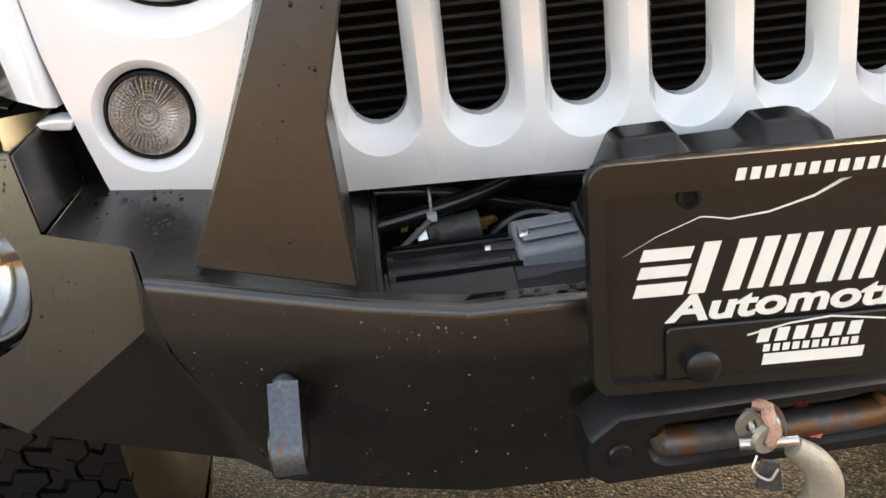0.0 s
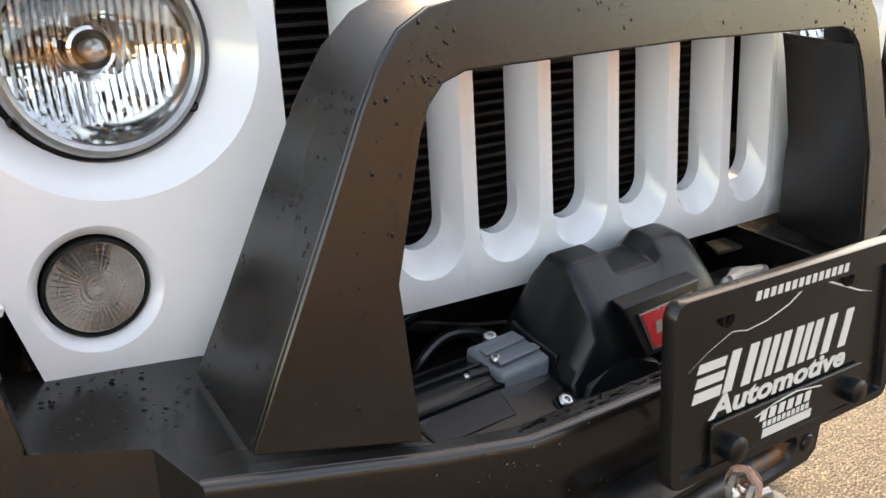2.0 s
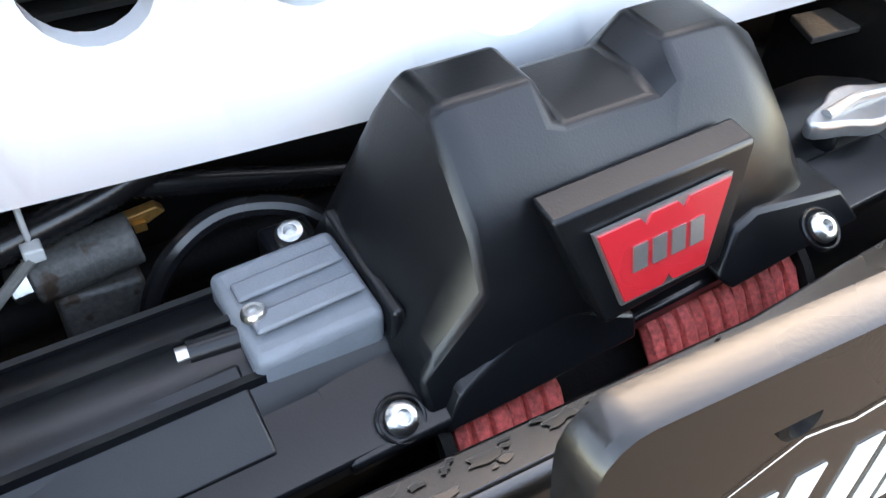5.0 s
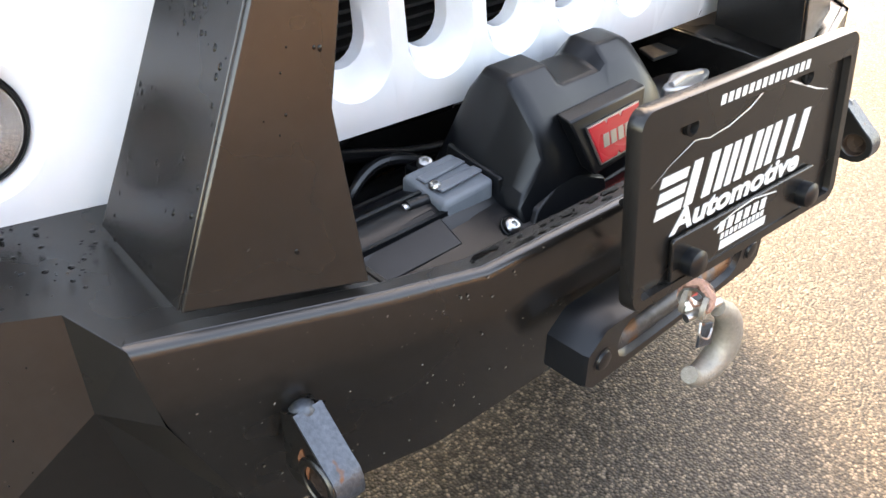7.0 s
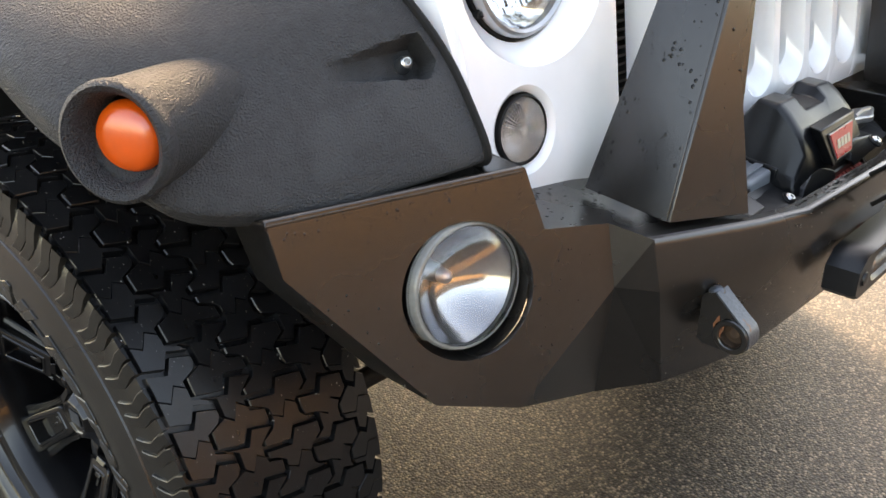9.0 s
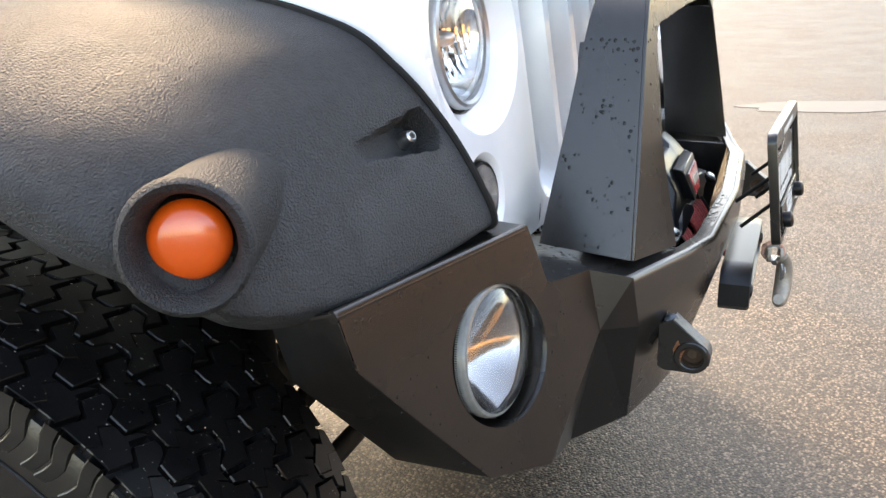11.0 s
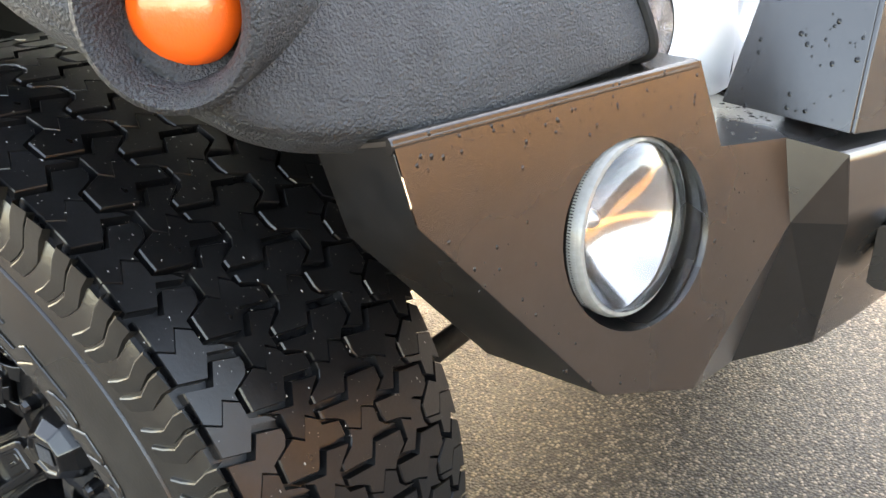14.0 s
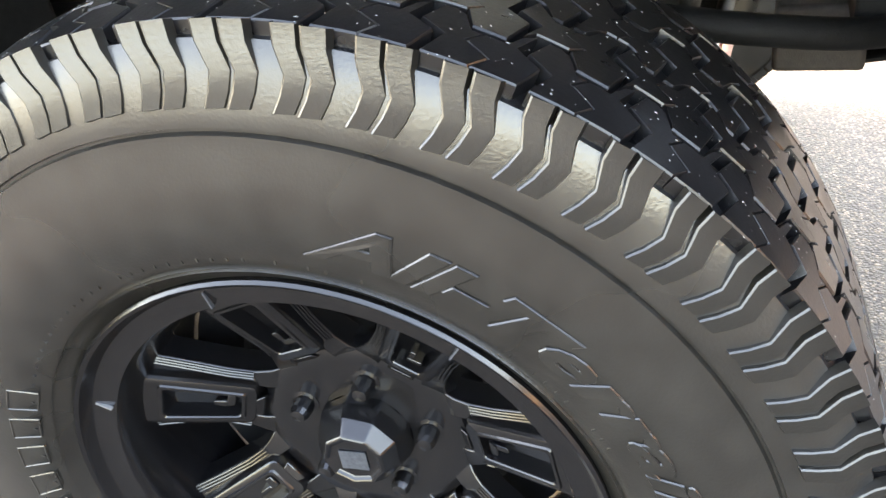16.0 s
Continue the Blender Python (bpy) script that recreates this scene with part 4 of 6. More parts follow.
    # shoulder ribs running down the sidewall, in pairs, each with a bend half way and one sharp flank
    for sh, wd in ((0.06, 0.32), (0.42, 0.34)):
        path = [(W - 0.0100, 0.4285, 0.06), (W - 0.0080, 0.416, 0.04), (W - 0.0048, 0.400, -0.10), (W - 0.0030, 0.388, -0.04), (W - 0.0014, 0.3775, 0.06), (W - 0.0024, 0.3755, 0.06)]
        loops = []
        for q, (d, r, sk) in enumerate(path):
            low = 0.0 if q < 5 else -0.003
            loops.append([cyl(d - 0.007, r - 0.002, (-wd * 0.56 + sk) * st), cyl(d - 0.0008 + low, r, (-wd * 0.42 + sk) * st), cyl(d + 0.0012 + low, r, (wd * 0.38 + sk) * st), cyl(d + 0.0004 + low, r, (wd * 0.46 + sk) * st), cyl(d - 0.007, r - 0.002, (wd * 0.52 + sk) * st)])
        vs = [v for l in loops for v in l]
        fs = [(5 * k + j, 5 * k + j + 1, 5 * k + j + 6, 5 * k + j + 5) for k in range(len(loops) - 1) for j in range(4)]
        me = None
        for i in range(N):
            if me is None:
                me = kit.add("shoulder_rib", (vs, fs), M_RUBBER, parent=tyre, sharp=35).data
                continue
            ob = new("shoulder_rib", me)
            ob.parent = tyre
            ob.matrix_basis = Matrix.Rotation((i + sh) * st, 4, (1, 0, 0))
    # rim barrel, lip and disc
    rim = kit.add("rim", lathe(C, ax, [(-W + 0.02, 0.222), (-0.05, 0.200), (0.05, 0.199), (0.085, 0.201), (0.100, 0.204), (W - 0.038, 0.2065), (W - 0.034, 0.209), (W - 0.030, 0.2270), (W - 0.029, 0.2290), (W - 0.022, 0.2335), (W - 0.018, 0.2350), (W - 0.016, 0.2380), (W - 0.018, 0.2405), (W - 0.026, 0.2400)], 96), M_RIM, "satin black alloy wheel with seven pocketed spokes", sharp=30)
    # brake backing, widened into a dark sheet for the shade behind the spokes
    kit.add("brake_backing", lathe(C, ax, [(-0.015, 0.1985), (-0.030, 0.150), (-0.030, 0.0001)], 48), M_DARK, "", rim)
    kit.add("brake_disc", lathe(C, ax, [(-0.028, 0.150), (-0.018, 0.150), (-0.018, 0.085)], 48), M_DULLDISC, "dull brake disc", rim)
    face = 0.032
    kit.add("hub_disc", lathe(C, ax, [(-0.02, 0.106), (face - 0.006, 0.106), (face + 0.001, 0.102), (face + 0.004, 0.094), (face + 0.002, 0.080), (face + 0.001, 0.045)], 72), M_RIM, "", rim)

    def lift(v):
        """How far the spoke's face has risen outboard at radius v."""
        t = max(0.0, min(1.0, (v - 0.090) / 0.115))
        return face + 0.006 + 0.046 * t ** 0.8

    for i in range(7):
        a = radians(7 + 360 / 7 * i)
        ey, ez = Vector((0, -math.cos(a), math.sin(a))), Vector((0, math.sin(a), math.cos(a)))

        def on(u, v, d=0.0):
            return C + ey * v + ez * u + Vector((-(lift(v) + d), 0, 0))

        def frame_loop(u, v0, v1, r, d, grow=0.0):
            out = []
            for cu, cv, q in ((u - r, v1 - r, 0), (r - u, v1 - r, 90), (r - u, v0 + r, 180), (u - r, v0 + r, 270)):
                for k in range(7):
                    b = radians(q + 15 * k)
                    uu, vv = cu + r * math.cos(b), cv + r * math.sin(b)
                    out.append(on(uu * (1 + grow * (vv - 0.14)), vv, d))
            return out

        outer = lambda d, e=0.0: frame_loop(0.0275 - e, 0.106, 0.203, 0.007, d, 2.6)
        pocket = lambda d, e=0.0: frame_loop(0.0150 + e, 0.118 - e, 0.184 + e, 0.004, d, 5.0)
        vs, fs = rings(outer(-0.050), outer(-0.004), outer(-0.001, 0.0015), outer(0.0, 0.0035), pocket(0.0, 0.0045), pocket(0.0016, 0.0034), pocket(0.0016, 0.0010), pocket(0.0004), pocket(-0.017, -0.002))
        fs.append(tuple(range(len(vs) - 28, len(vs))))
        kit.add("spoke", (vs, fs), M_RIM, "", rim, sharp=25)
        # the web that runs from the hub out along both flanks, ridged
        web = []
        for v, u, d in ((0.085, 0.047, 0.0), (0.098, 0.0415, 0.0), (0.112, 0.0370, -0.004), (0.135, 0.0365, -0.008), (0.165, 0.0405, -0.010), (0.204, 0.0490, -0.008)):
            web.append((u, v, d))
        for sg in (-1, 1):
            a_, b_ = [on(sg * 0.020, v, d - 0.004) for u, v, d in web], [on(sg * u, v, d - 0.006) for u, v, d in web]
            kit.add("spoke_web", strip(a_, b_, (0.030, 0, 0)), M_RIM, "", rim, bevel=0.0015)
            kit.add("spoke_ridge", join(*[tube([on(sg * (u - 0.0015 - 0.0034 * q), v, d - 0.0045) for u, v, d in web[2:]], 0.0011, 6) for q in range(3)]), M_RIM, "", rim)
        # raised hook in the pocket and a pad on the hub at the spoke's foot
        kit.add("pocket_bar", join(slab([on(-0.011, 0.124, -0.018), on(0.003, 0.124, -0.018), on(0.003, 0.131, -0.018), on(-0.011, 0.131, -0.018)], (-0.015, 0, 0)), slab([on(-0.003, 0.131, -0.018), on(0.003, 0.131, -0.018), on(0.003, 0.143, -0.018), on(-0.003, 0.143, -0.018)], (-0.015, 0, 0))), M_RIM, "", rim, bevel=0.0012)
        kit.add("hub_notch", slab([on(-0.013, 0.0985, -0.004), on(0.013, 0.0985, -0.004), on(0.010, 0.1055, -0.003), on(-0.010, 0.1055, -0.003)], (-0.005, 0, 0)), M_RIM, "", rim, bevel=0.0012)
    # nuts and centre cap
    for i in range(5):
        a = 2 * math.pi * (i + 0.1) / 5
        p = C + Vector((-face - 0.002, -0.0635 * math.cos(a), 0.0635 * math.sin(a)))
        kit.add("lug_nut", lathe(p, ax, [(-0.01, 0.0135), (0.0, 0.0135), (0.001, 0.0098), (0.014, 0.0095), (0.019, 0.0065), (0.0205, 0.0001)], 12), M_RIM, "", rim, sharp=25)
    kit.add("centre_cap", lathe(C, ax, [(face - 0.005, 0.0470), (face + 0.012, 0.0465), (face + 0.026, 0.0405), (face + 0.040, 0.030), (face + 0.041, 0.027), (face + 0.037, 0.023), (face + 0.038, 0.0001)], 9), M_RIM, "faceted black centre cap with a silver badge", rim, smooth=False, bevel=0.0015)
    kit.add("cap_badge", slab([cyl(face + 0.0382, r, a) for r, a in ((0.017, 2.45), (0.017, 0.7), (0.017, -0.7), (0.017, -2.45))], (-0.001, 0, 0)), M_WORN, "", rim)
    for i in range(7):
        a = radians(-0.5 + 360 / 7 * (i + 0.04))
        kit.add("rim_tick", slab([cyl(W - 0.0325, r, a + q) for r, q in ((0.211, -0.0035), (0.226, -0.0035), (0.226, 0.0035), (0.211, 0.0035))], (-0.0035, 0, 0)), M_WORN if i % 3 else M_SILVER, "", rim)
    # raised sidewall writing
    word_on_tyre(kit, tyre, C, W)
    return kit


def text_mesh(body, size, depth, shear=0.0, fat=0.0, name="text"):
    cu = bpy.data.curves.new(name, "FONT")
    cu.body, cu.size, cu.extrude, cu.shear = body, size, depth, shear
    cu.resolution_u, cu.offset = 3, fat
    ob = bpy.data.objects.new(name, cu)
    scene.collection.objects.link(ob)
    bpy.context.view_layer.update()
    me = bpy.data.meshes.new_from_object(ob.evaluated_get(bpy.context.evaluated_depsgraph_get()))
    vs, fs = [v.co.copy() for v in me.vertices], [tuple(p.vertices) for p in me.polygons]
    bpy.data.objects.remove(ob)
    bpy.data.meshes.remove(me)
    bpy.data.curves.remove(cu)
    return vs, fs


def outline_mesh(body, size, shear, thick):
    """The letters' outlines as thin raised beads."""
    cu = bpy.data.curves.new("letters", "FONT")
    cu.body, cu.size, cu.shear, cu.fill_mode = body, size, shear, "NONE"
    cu.resolution_u, cu.bevel_depth, cu.bevel_resolution, cu.offset = 3, thick, 1, 0.0008
    ob = bpy.data.objects.new("letters", cu)
    scene.collection.objects.link(ob)
    bpy.context.view_layer.update()
    me = bpy.data.meshes.new_from_object(ob.evaluated_get(bpy.context.evaluated_depsgraph_get()))
    vs, fs = [v.co.copy() for v in me.vertices], [tuple(p.vertices) for p in me.polygons]
    bpy.data.objects.remove(ob)
    bpy.data.meshes.remove(me)
    bpy.data.curves.remove(cu)
    return vs, fs


def word_on_tyre(kit, tyre, C, W):
    """The word of the tread pattern, raised along the sidewall's upper front; the maker's name as outlined blocks."""
    body, size, rad, span = "All-Terrain", 0.040, 0.2850, radians(67)
    ref = text_mesh(body, size, 0.001, 0.35)[0]
    x0, x1 = min(v.x for v in ref), max(v.x for v in ref)
    mid = radians(44)

    def curl(x, y, z):
        a = mid - ((x - x0) / (x1 - x0) - 0.5) * span
        r = rad + y
        return C + Vector((-(W + 0.0036 - 2.4 * (r - 0.305) ** 2 + z), -r * math.cos(a), r * math.sin(a)))

    for name, (vs, fs) in (("raised_lettering", text_mesh(body, size, 0.0012, 0.35, 0.0008)), ("letter_outline", outline_mesh(body, size, 0.35, 0.0011))):
        kit.add(name, ([curl(v.x, v.y, v.z) for v in vs], fs), M_RUBBER, "raised black lettering", tyre, smooth=False)["kind"] = "stuff"
    for k in range(9):
        a0 = radians(151 + 7.6 * k)
        q = [(0.262, a0), (0.262, a0 + 0.085), (0.288, a0 + 0.115), (0.288, a0 + 0.030)]
        loop = [C + Vector((-(W + 0.0022 - 2.4 * (r - 0.305) ** 2), -r * math.cos(a), r * math.sin(a))) for r, a in q]
        kit.add("raised_block", tube(dense(loop + loop[:1], 0.008), 0.0011, 6), M_RUBBER, "raised outline of a block of writing", tyre)
    for r, n, mid, span, h in ((0.2665, 44, 2.2, 1.9, 0.007), (0.2660, 16, 0.75, 0.55, 0.005), (0.3290, 34, 0.995, 0.62, 0.009), (0.2780, 16, 3.4, 0.5, 0.008)):
        bars = []
        for i in range(n):
            a = mid + span * (i / (n - 1) - 0.5)
            if random.random() < 0.15:
                continue
            wd = span / n * random.uniform(0.22, 0.36)
            d = W + 0.0028 - 2.6 * (r - 0.305) ** 2 - (0.0030 if r < 0.27 else 0.0022)
            for e in (0, 1):
                q = [C + Vector((-d, -rr * math.cos(aa), rr * math.sin(aa))) for rr, aa in ((r, a - wd), (r + h, a - wd), (r + h, a - wd * 0.55), (r, a - wd * 0.55))] if e else [C + Vector((-d, -rr * math.cos(aa), rr * math.sin(aa))) for rr, aa in ((r + h * 0.7, a - wd), (r + h, a - wd), (r + h, a + wd), (r + h * 0.7, a + wd))]
                bars.append(slab(q, (-0.0013, 0, 0)))
        kit.add("small_lettering", join(*bars), M_RUBBER, "", tyre, smooth=False)["kind"] = "stuff"


front_wheel = wheel()
front_wheel.root.rotation_euler.z = radians(5)
copy_thing(front_wheel.root, pose(0.831, 0.528, 0.439, 0, 0, 185))


# ---- winch in the bumper pocket ----
winch = Kit("winch", (0, -0.1, 0.61), "black electric winch with red synthetic rope and a red badge", "winch")
winch.add("motor", lathe((-0.312, -0.085, 0.700), (1, 0, 0), [(0, 0.0001), (0, 0.052), (0.006, 0.058), (0.19, 0.058), (0.19, 0.045)], 40), M_PLASTIC, "ribbed black motor housing", sharp=30)
ribs = join(*[box((-0.30, -0.085 + 0.057 * math.cos(a) - 0.002, 0.700 + 0.057 * math.sin(a) - 0.003), (-0.13, -0.085 + 0.057 * math.cos(a) + 0.002, 0.700 + 0.057 * math.sin(a) + 0.005)) for a in (1.0, 1.55, 2.1)])
winch.add("motor_rib", ribs, M_PLASTIC)
winch.add("tie_plate", strip([(-0.31, -0.118, 0.742), (-0.112, -0.114, 0.745), (0.20, -0.125, 0.756)], [(-0.31, -0.158, 0.728), (-0.112, -0.161, 0.734), (0.20, -0.160, 0.746)], (0, 0.004, -0.014)), M_PLASTIC, "long satin black tie plate over the drum", bevel=0.002)
winch.add("tie_cap", strip([(-0.172, -0.113, 0.7455), (-0.114, -0.112, 0.7470)], [(-0.172, -0.1625, 0.7310), (-0.114, -0.1640, 0.7340)], (0, 0.003, -0.010)), M_PLASTIC, "", None, bevel=0.0025)
winch.add("motor_panel", strip([(-0.312, -0.104, 0.7535), (-0.196, -0.104, 0.7555)], [(-0.312, -0.142, 0.7345), (-0.196, -0.144, 0.7375)], (0, 0.003, -0.006)), M_PLASTIC, "", None, bevel=0.002)
winch.add("tie_hump", slab([(-0.128, -0.165, 0.727), (-0.118, -0.161, 0.745), (-0.095, -0.156, 0.754), (-0.075, -0.152, 0.762), (-0.050, -0.154, 0.755), (-0.022, -0.163, 0.746), (-0.022, -0.167, 0.734)], (0, 0.03, 0.004)), M_PLASTIC, bevel=0.002)
winch.add("tie_hump", slab([(0.135, -0.168, 0.744), (0.12, -0.160, 0.764), (0.06, -0.154, 0.770), (0.045, -0.156, 0.765), (0.03, -0.166, 0.746), (0.04, -0.168, 0.736)], (0, 0.03, 0.004)), M_PLASTIC, bevel=0.002)
for p in ((-0.144, -0.153, 0.737), (0.080, -0.178, 0.768)):
    winch.add("washer", lathe(p, (0.0, -0.55, 0.85), [(-0.002, 0.0116), (0.0003, 0.0116), (0.0008, 0.0109), (0.0003, 0.0100)], 24), M_PLASTIC)
    winch.add("plate_bolt", bolt(p, (0.0, -0.55, 0.85), 0.0080, 0.0048), M_STEEL, "bright star-socket bolt")
# drum and rope
winch.add("rope_drum", lathe((-0.13, -0.115, 0.672), (1, 0, 0), [(0, 0.07), (0.006, 0.07), (0.006, 0.045), (0.234, 0.045), (0.234, 0.07), (0.24, 0.07)], 32), M_DARK)
coil = []
for i in range(23):
    x = -0.118 + 0.0098 * i
    if -0.060 < x < -0.004:
        continue
    pts = [(x + 0.0098 * k / 24, -0.115 - 0.060 * math.cos(2 * math.pi * k / 24) - 0.0015 * (i % 3), 0.672 + 0.060 * math.sin(2 * math.pi * k / 24)) for k in range(25)]
    coil.append(tube(pts, 0.0054, 7, 0.0010))
winch.add("rope", join(*coil), M_ROPE, "worn red braided rope on the drum")
winch.add("rope_lead", tube(spline([(0.02, -0.16, 0.70), (0.018, -0.20, 0.665), (0.014, -0.24, 0.64), (0.010, -0.262, 0.645)], 6), 0.006, 8), M_ROPE)
# control box cover: a hood with bevelled shoulders
sec = []
for x, lift in ((-0.132, -0.085), (-0.125, -0.066), (-0.100, -0.004), (-0.094, 0.0), (-0.084, 0.0), (-0.048, 0.0), (-0.040, -0.015), (0.012, -0.015), (0.028, 0.0), (0.062, 0.0), (0.074, -0.003), (0.090, -0.014), (0.108, -0.052), (0.116, -0.085)):
    low = 1.0 if abs(x + 0.008) > 0.09 else 0.0
    sec.append([(x, -0.012, 0.690), (x, -0.036, 0.790 + lift * 0.5), (x, -0.052, 0.828 + lift * 0.8), (x, -0.068, 0.850 + lift), (x, -0.098, 0.848 + lift), (x, -0.114, 0.834 + (lift if low else lift * 0.25)), (x, -0.134, 0.812 + lift * 0.8 * low), (x, -0.147, 0.786 + lift * 0.45 * low), (x, -0.156, 0.752 + lift * 0.2 * low), (x, -0.158, 0.730)])
NS = len(sec[0])
sv = [p for l in sec for p in l]
sf = [(i * NS + j, i * NS + j + 1, (i + 1) * NS + j + 1, (i + 1) * NS + j) for i in range(len(sec) - 1) for j in range(NS - 1)] + [tuple(range(NS)), tuple(range(len(sv) - NS, len(sv)))]
hood = winch.add("control_cover", (sv, sf), M_PLASTIC, "satin black moulded cover with a sunken top", bevel=0.003, seg=3, sharp=27)
# badge box
badge = winch.add("badge_box", slab([(-0.072, -0.151, 0.814), (0.045, -0.151, 0.817), (0.022, -0.168, 0.764), (-0.050, -0.170, 0.760)], (0, 0.017, 0.003)), M_PLASTIC, "", hood, bevel=0.002)


def on_badge(u, v, d):
    """A point on the badge: u across, v up (metres from its middle), d proud."""
    c = Vector((-0.0145, -0.1612, 0.788))
    return c + Vector((1, 0, 0.03)) * u * 0.94 + Vector((0, 0.31, 0.95)) * v * 0.93 + Vector((0, -0.95, 0.31)) * d


winch.add("badge_frame", slab([on_badge(*p, 0.0) for p in ((-0.0425, 0.0205), (0.0435, 0.0215), (0.0245, -0.0225), (-0.0285, -0.0225))], Vector((0, -0.95, 0.31)) * 0.002), M_SILVER, "", badge)
red = [(-0.0405, 0.0188), (-0.016, 0.0190), (-0.0125, 0.0145), (-0.009, 0.0191), (0.007, 0.0193), (0.011, 0.0147), (0.0145, 0.0195), (0.0415, 0.0198), (0.0232, -0.0205), (0.003, -0.0205), (0.0, -0.0165), (-0.004, -0.0205), (-0.0272, -0.0205)]
winch.add("badge_plate", slab([on_badge(*p, 0.002) for p in red], Vector((0, -0.95, 0.31)) * 0.0012), M_RED, "red badge with a notched outline", badge)
for i in range(4):
    u = -0.0180 + 0.0118 * i
    winch.add("badge_mark", slab([on_badge(u + p, q, 0.0032) for p, q in ((-0.0043, -0.0065), (0.0043, -0.0062), (0.0052, 0.0068), (-0.0034, 0.0066))], Vector((0, -0.95, 0.31)) * 0.0008), M_SILVER, "", badge, smooth=False)
# grey solenoid box on the motor
gx0, gx1 = -0.192, -0.131
gb = winch.add("grey_box", slab([(gx0, -0.116, 0.722), (gx1, -0.118, 0.726), (gx1, -0.060, 0.732), (gx0, -0.058, 0.728)], (0.0, 0.0, 0.040)), M_GREY, "grey cast terminal box with two grooves", bevel=0.005, seg=3)
winch.add("box_base", slab([(gx0 - 0.003, -0.1185, 0.7165), (gx1 + 0.002, -0.1205, 0.7205), (gx1 + 0.002, -0.058, 0.7265), (gx0 - 0.003, -0.056, 0.7225)], (0, 0, 0.013)), M_PLASTIC, "black base under the box", gb, bevel=0.002)
for yy in (-0.100, -0.078):
    winch.add("box_ridge", slab([(gx0 + 0.006, yy - 0.006, 0.7665), (gx1 - 0.004, yy - 0.006, 0.7695), (gx1 - 0.004, yy + 0.006, 0.7695), (gx0 + 0.006, yy + 0.006, 0.7665)], (0, 0, 0.0030)), M_GREY, "", gb, bevel=0.0015)
winch.add("box_screw", bolt((-0.183, -0.094, 0.768), (0, 0, 1), 0.0060, 0.004), M_STEEL, "", gb)
winch.add("box_flange", slab([(gx1, -0.122, 0.712), (gx1, -0.124, 0.768), (gx1, -0.055, 0.778), (gx1, -0.05, 0.72)], (0.006, 0, 0)), M_PLASTIC, "", gb, bevel=0.002)
winch.add("terminal_boot", rod((-0.213, -0.090, 0.756), (-0.190, -0.092, 0.756), 0.0065), M_PLASTIC, "", gb)
winch.add("terminal_stud", rod((-0.218, -0.0895, 0.756), (-0.212, -0.090, 0.756), 0.0045), M_STEEL, "", gb)
winch.add("flange_tab", box((-0.156, -0.058, 0.72), (-0.128, -0.022, 0.752)), M_PLASTIC, "", gb, bevel=0.003)
winch.add("flange_bolt", bolt((-0.142, -0.037, 0.752), (-0.2, -0.3, 1), 0.0085, 0.007), M_STEEL, "", gb)
# gearbox at the far end with its chrome lever
winch.add("gearbox", lathe((0.11, -0.09, 0.695), (1, 0, 0), [(0, 0.05), (0.0, 0.064), (0.12, 0.064), (0.15, 0.055), (0.16, 0.03), (0.16, 0.0001)], 36), M_PLASTIC)
lobes = []
for k in range(28):
    a = 2 * math.pi * k / 28
    q = 1 + 0.16 * math.cos(4 * a) + 0.10 * math.cos(2 * a)
    lobes.append((0.182 + 0.036 * q * math.cos(a), -0.118 + 0.017 * q * math.sin(a), 0.766 + 0.10 * 0.017 * math.sin(a)))
lever = winch.add("clutch_lever", slab(lobes, (0, 0, 0.011)), M_SILVER, "bright cast clutch lever", bevel=0.004, seg=3)
winch.add("lever_rib", tube([(0.152, -0.118, 0.7770), (0.18, -0.116, 0.7795), (0.212, -0.118, 0.7770)], 0.0038, 10), M_SILVER, "", lever)
winch.add("lever_post", rod((0.165, -0.112, 0.74), (0.165, -0.112, 0.768), 0.010, 16), M_PLASTIC)


# ---- licence plate in its frame ----
plate = Kit("licence_plate", (-0.01, -0.30, 0.74), "black dealer plate with white artwork in a black plastic frame", "license plate")
PO, PU, PV = Vector((-0.176, -0.2860, 0.818)), Vector((1, -0.065, -0.012)).normalized(), Vector((0.012, 0.12, 1)).normalized()
PN = PU.cross(PV).normalized()
PW, PH = 0.304, 0.162


def on_plate(u, v, d=0.0):
    """u across from the left edge, v up from the middle, d proud of the plate."""
    return PO + PU * u + PV * v + PN * d


def rounded(u0, v0, u1, v1, r, k=5):
    out = []
    for cu, cv, a0 in ((u1 - r, v1 - r, 0), (u0 + r, v1 - r, 90), (u0 + r, v0 + r, 180), (u1 - r, v0 + r, 270)):
        out += [(cu + r * math.cos(radians(a0 + 90 * i / k)), cv + r * math.sin(radians(a0 + 90 * i / k))) for i in range(k + 1)]
    return out


base = plate.add("plate_panel", slab([on_plate(u, v, 0.0) for u, v in rounded(0.004, -0.078, PW - 0.004, 0.078, 0.01)], PN * 0.002), M_PLATE)
o, i_ = rounded(0, -PH / 2, PW, PH / 2, 0.014), rounded(0.011, -PH / 2 + 0.009, PW - 0.011, PH / 2 - 0.022, 0.004)
i2 = rounded(0.0125, -PH / 2 + 0.0105, PW - 0.0125, PH / 2 - 0.0235, 0.003)
plate.add("plate_frame", rings([on_plate(*p, -0.004) for p in o], [on_plate(*p, 0.006) for p in o], [on_plate(u * 0.992 + 0.001, v * 0.985, 0.0085) for u, v in o], [on_plate(*p, 0.0085) for p in i_], [on_plate(*p, 0.0024) for p in i2]), M_PLATE, "black plastic frame", sharp=30)
lower = rounded(0.050, -PH / 2 + 0.004, PW - 0.044, -0.0345, 0.004)
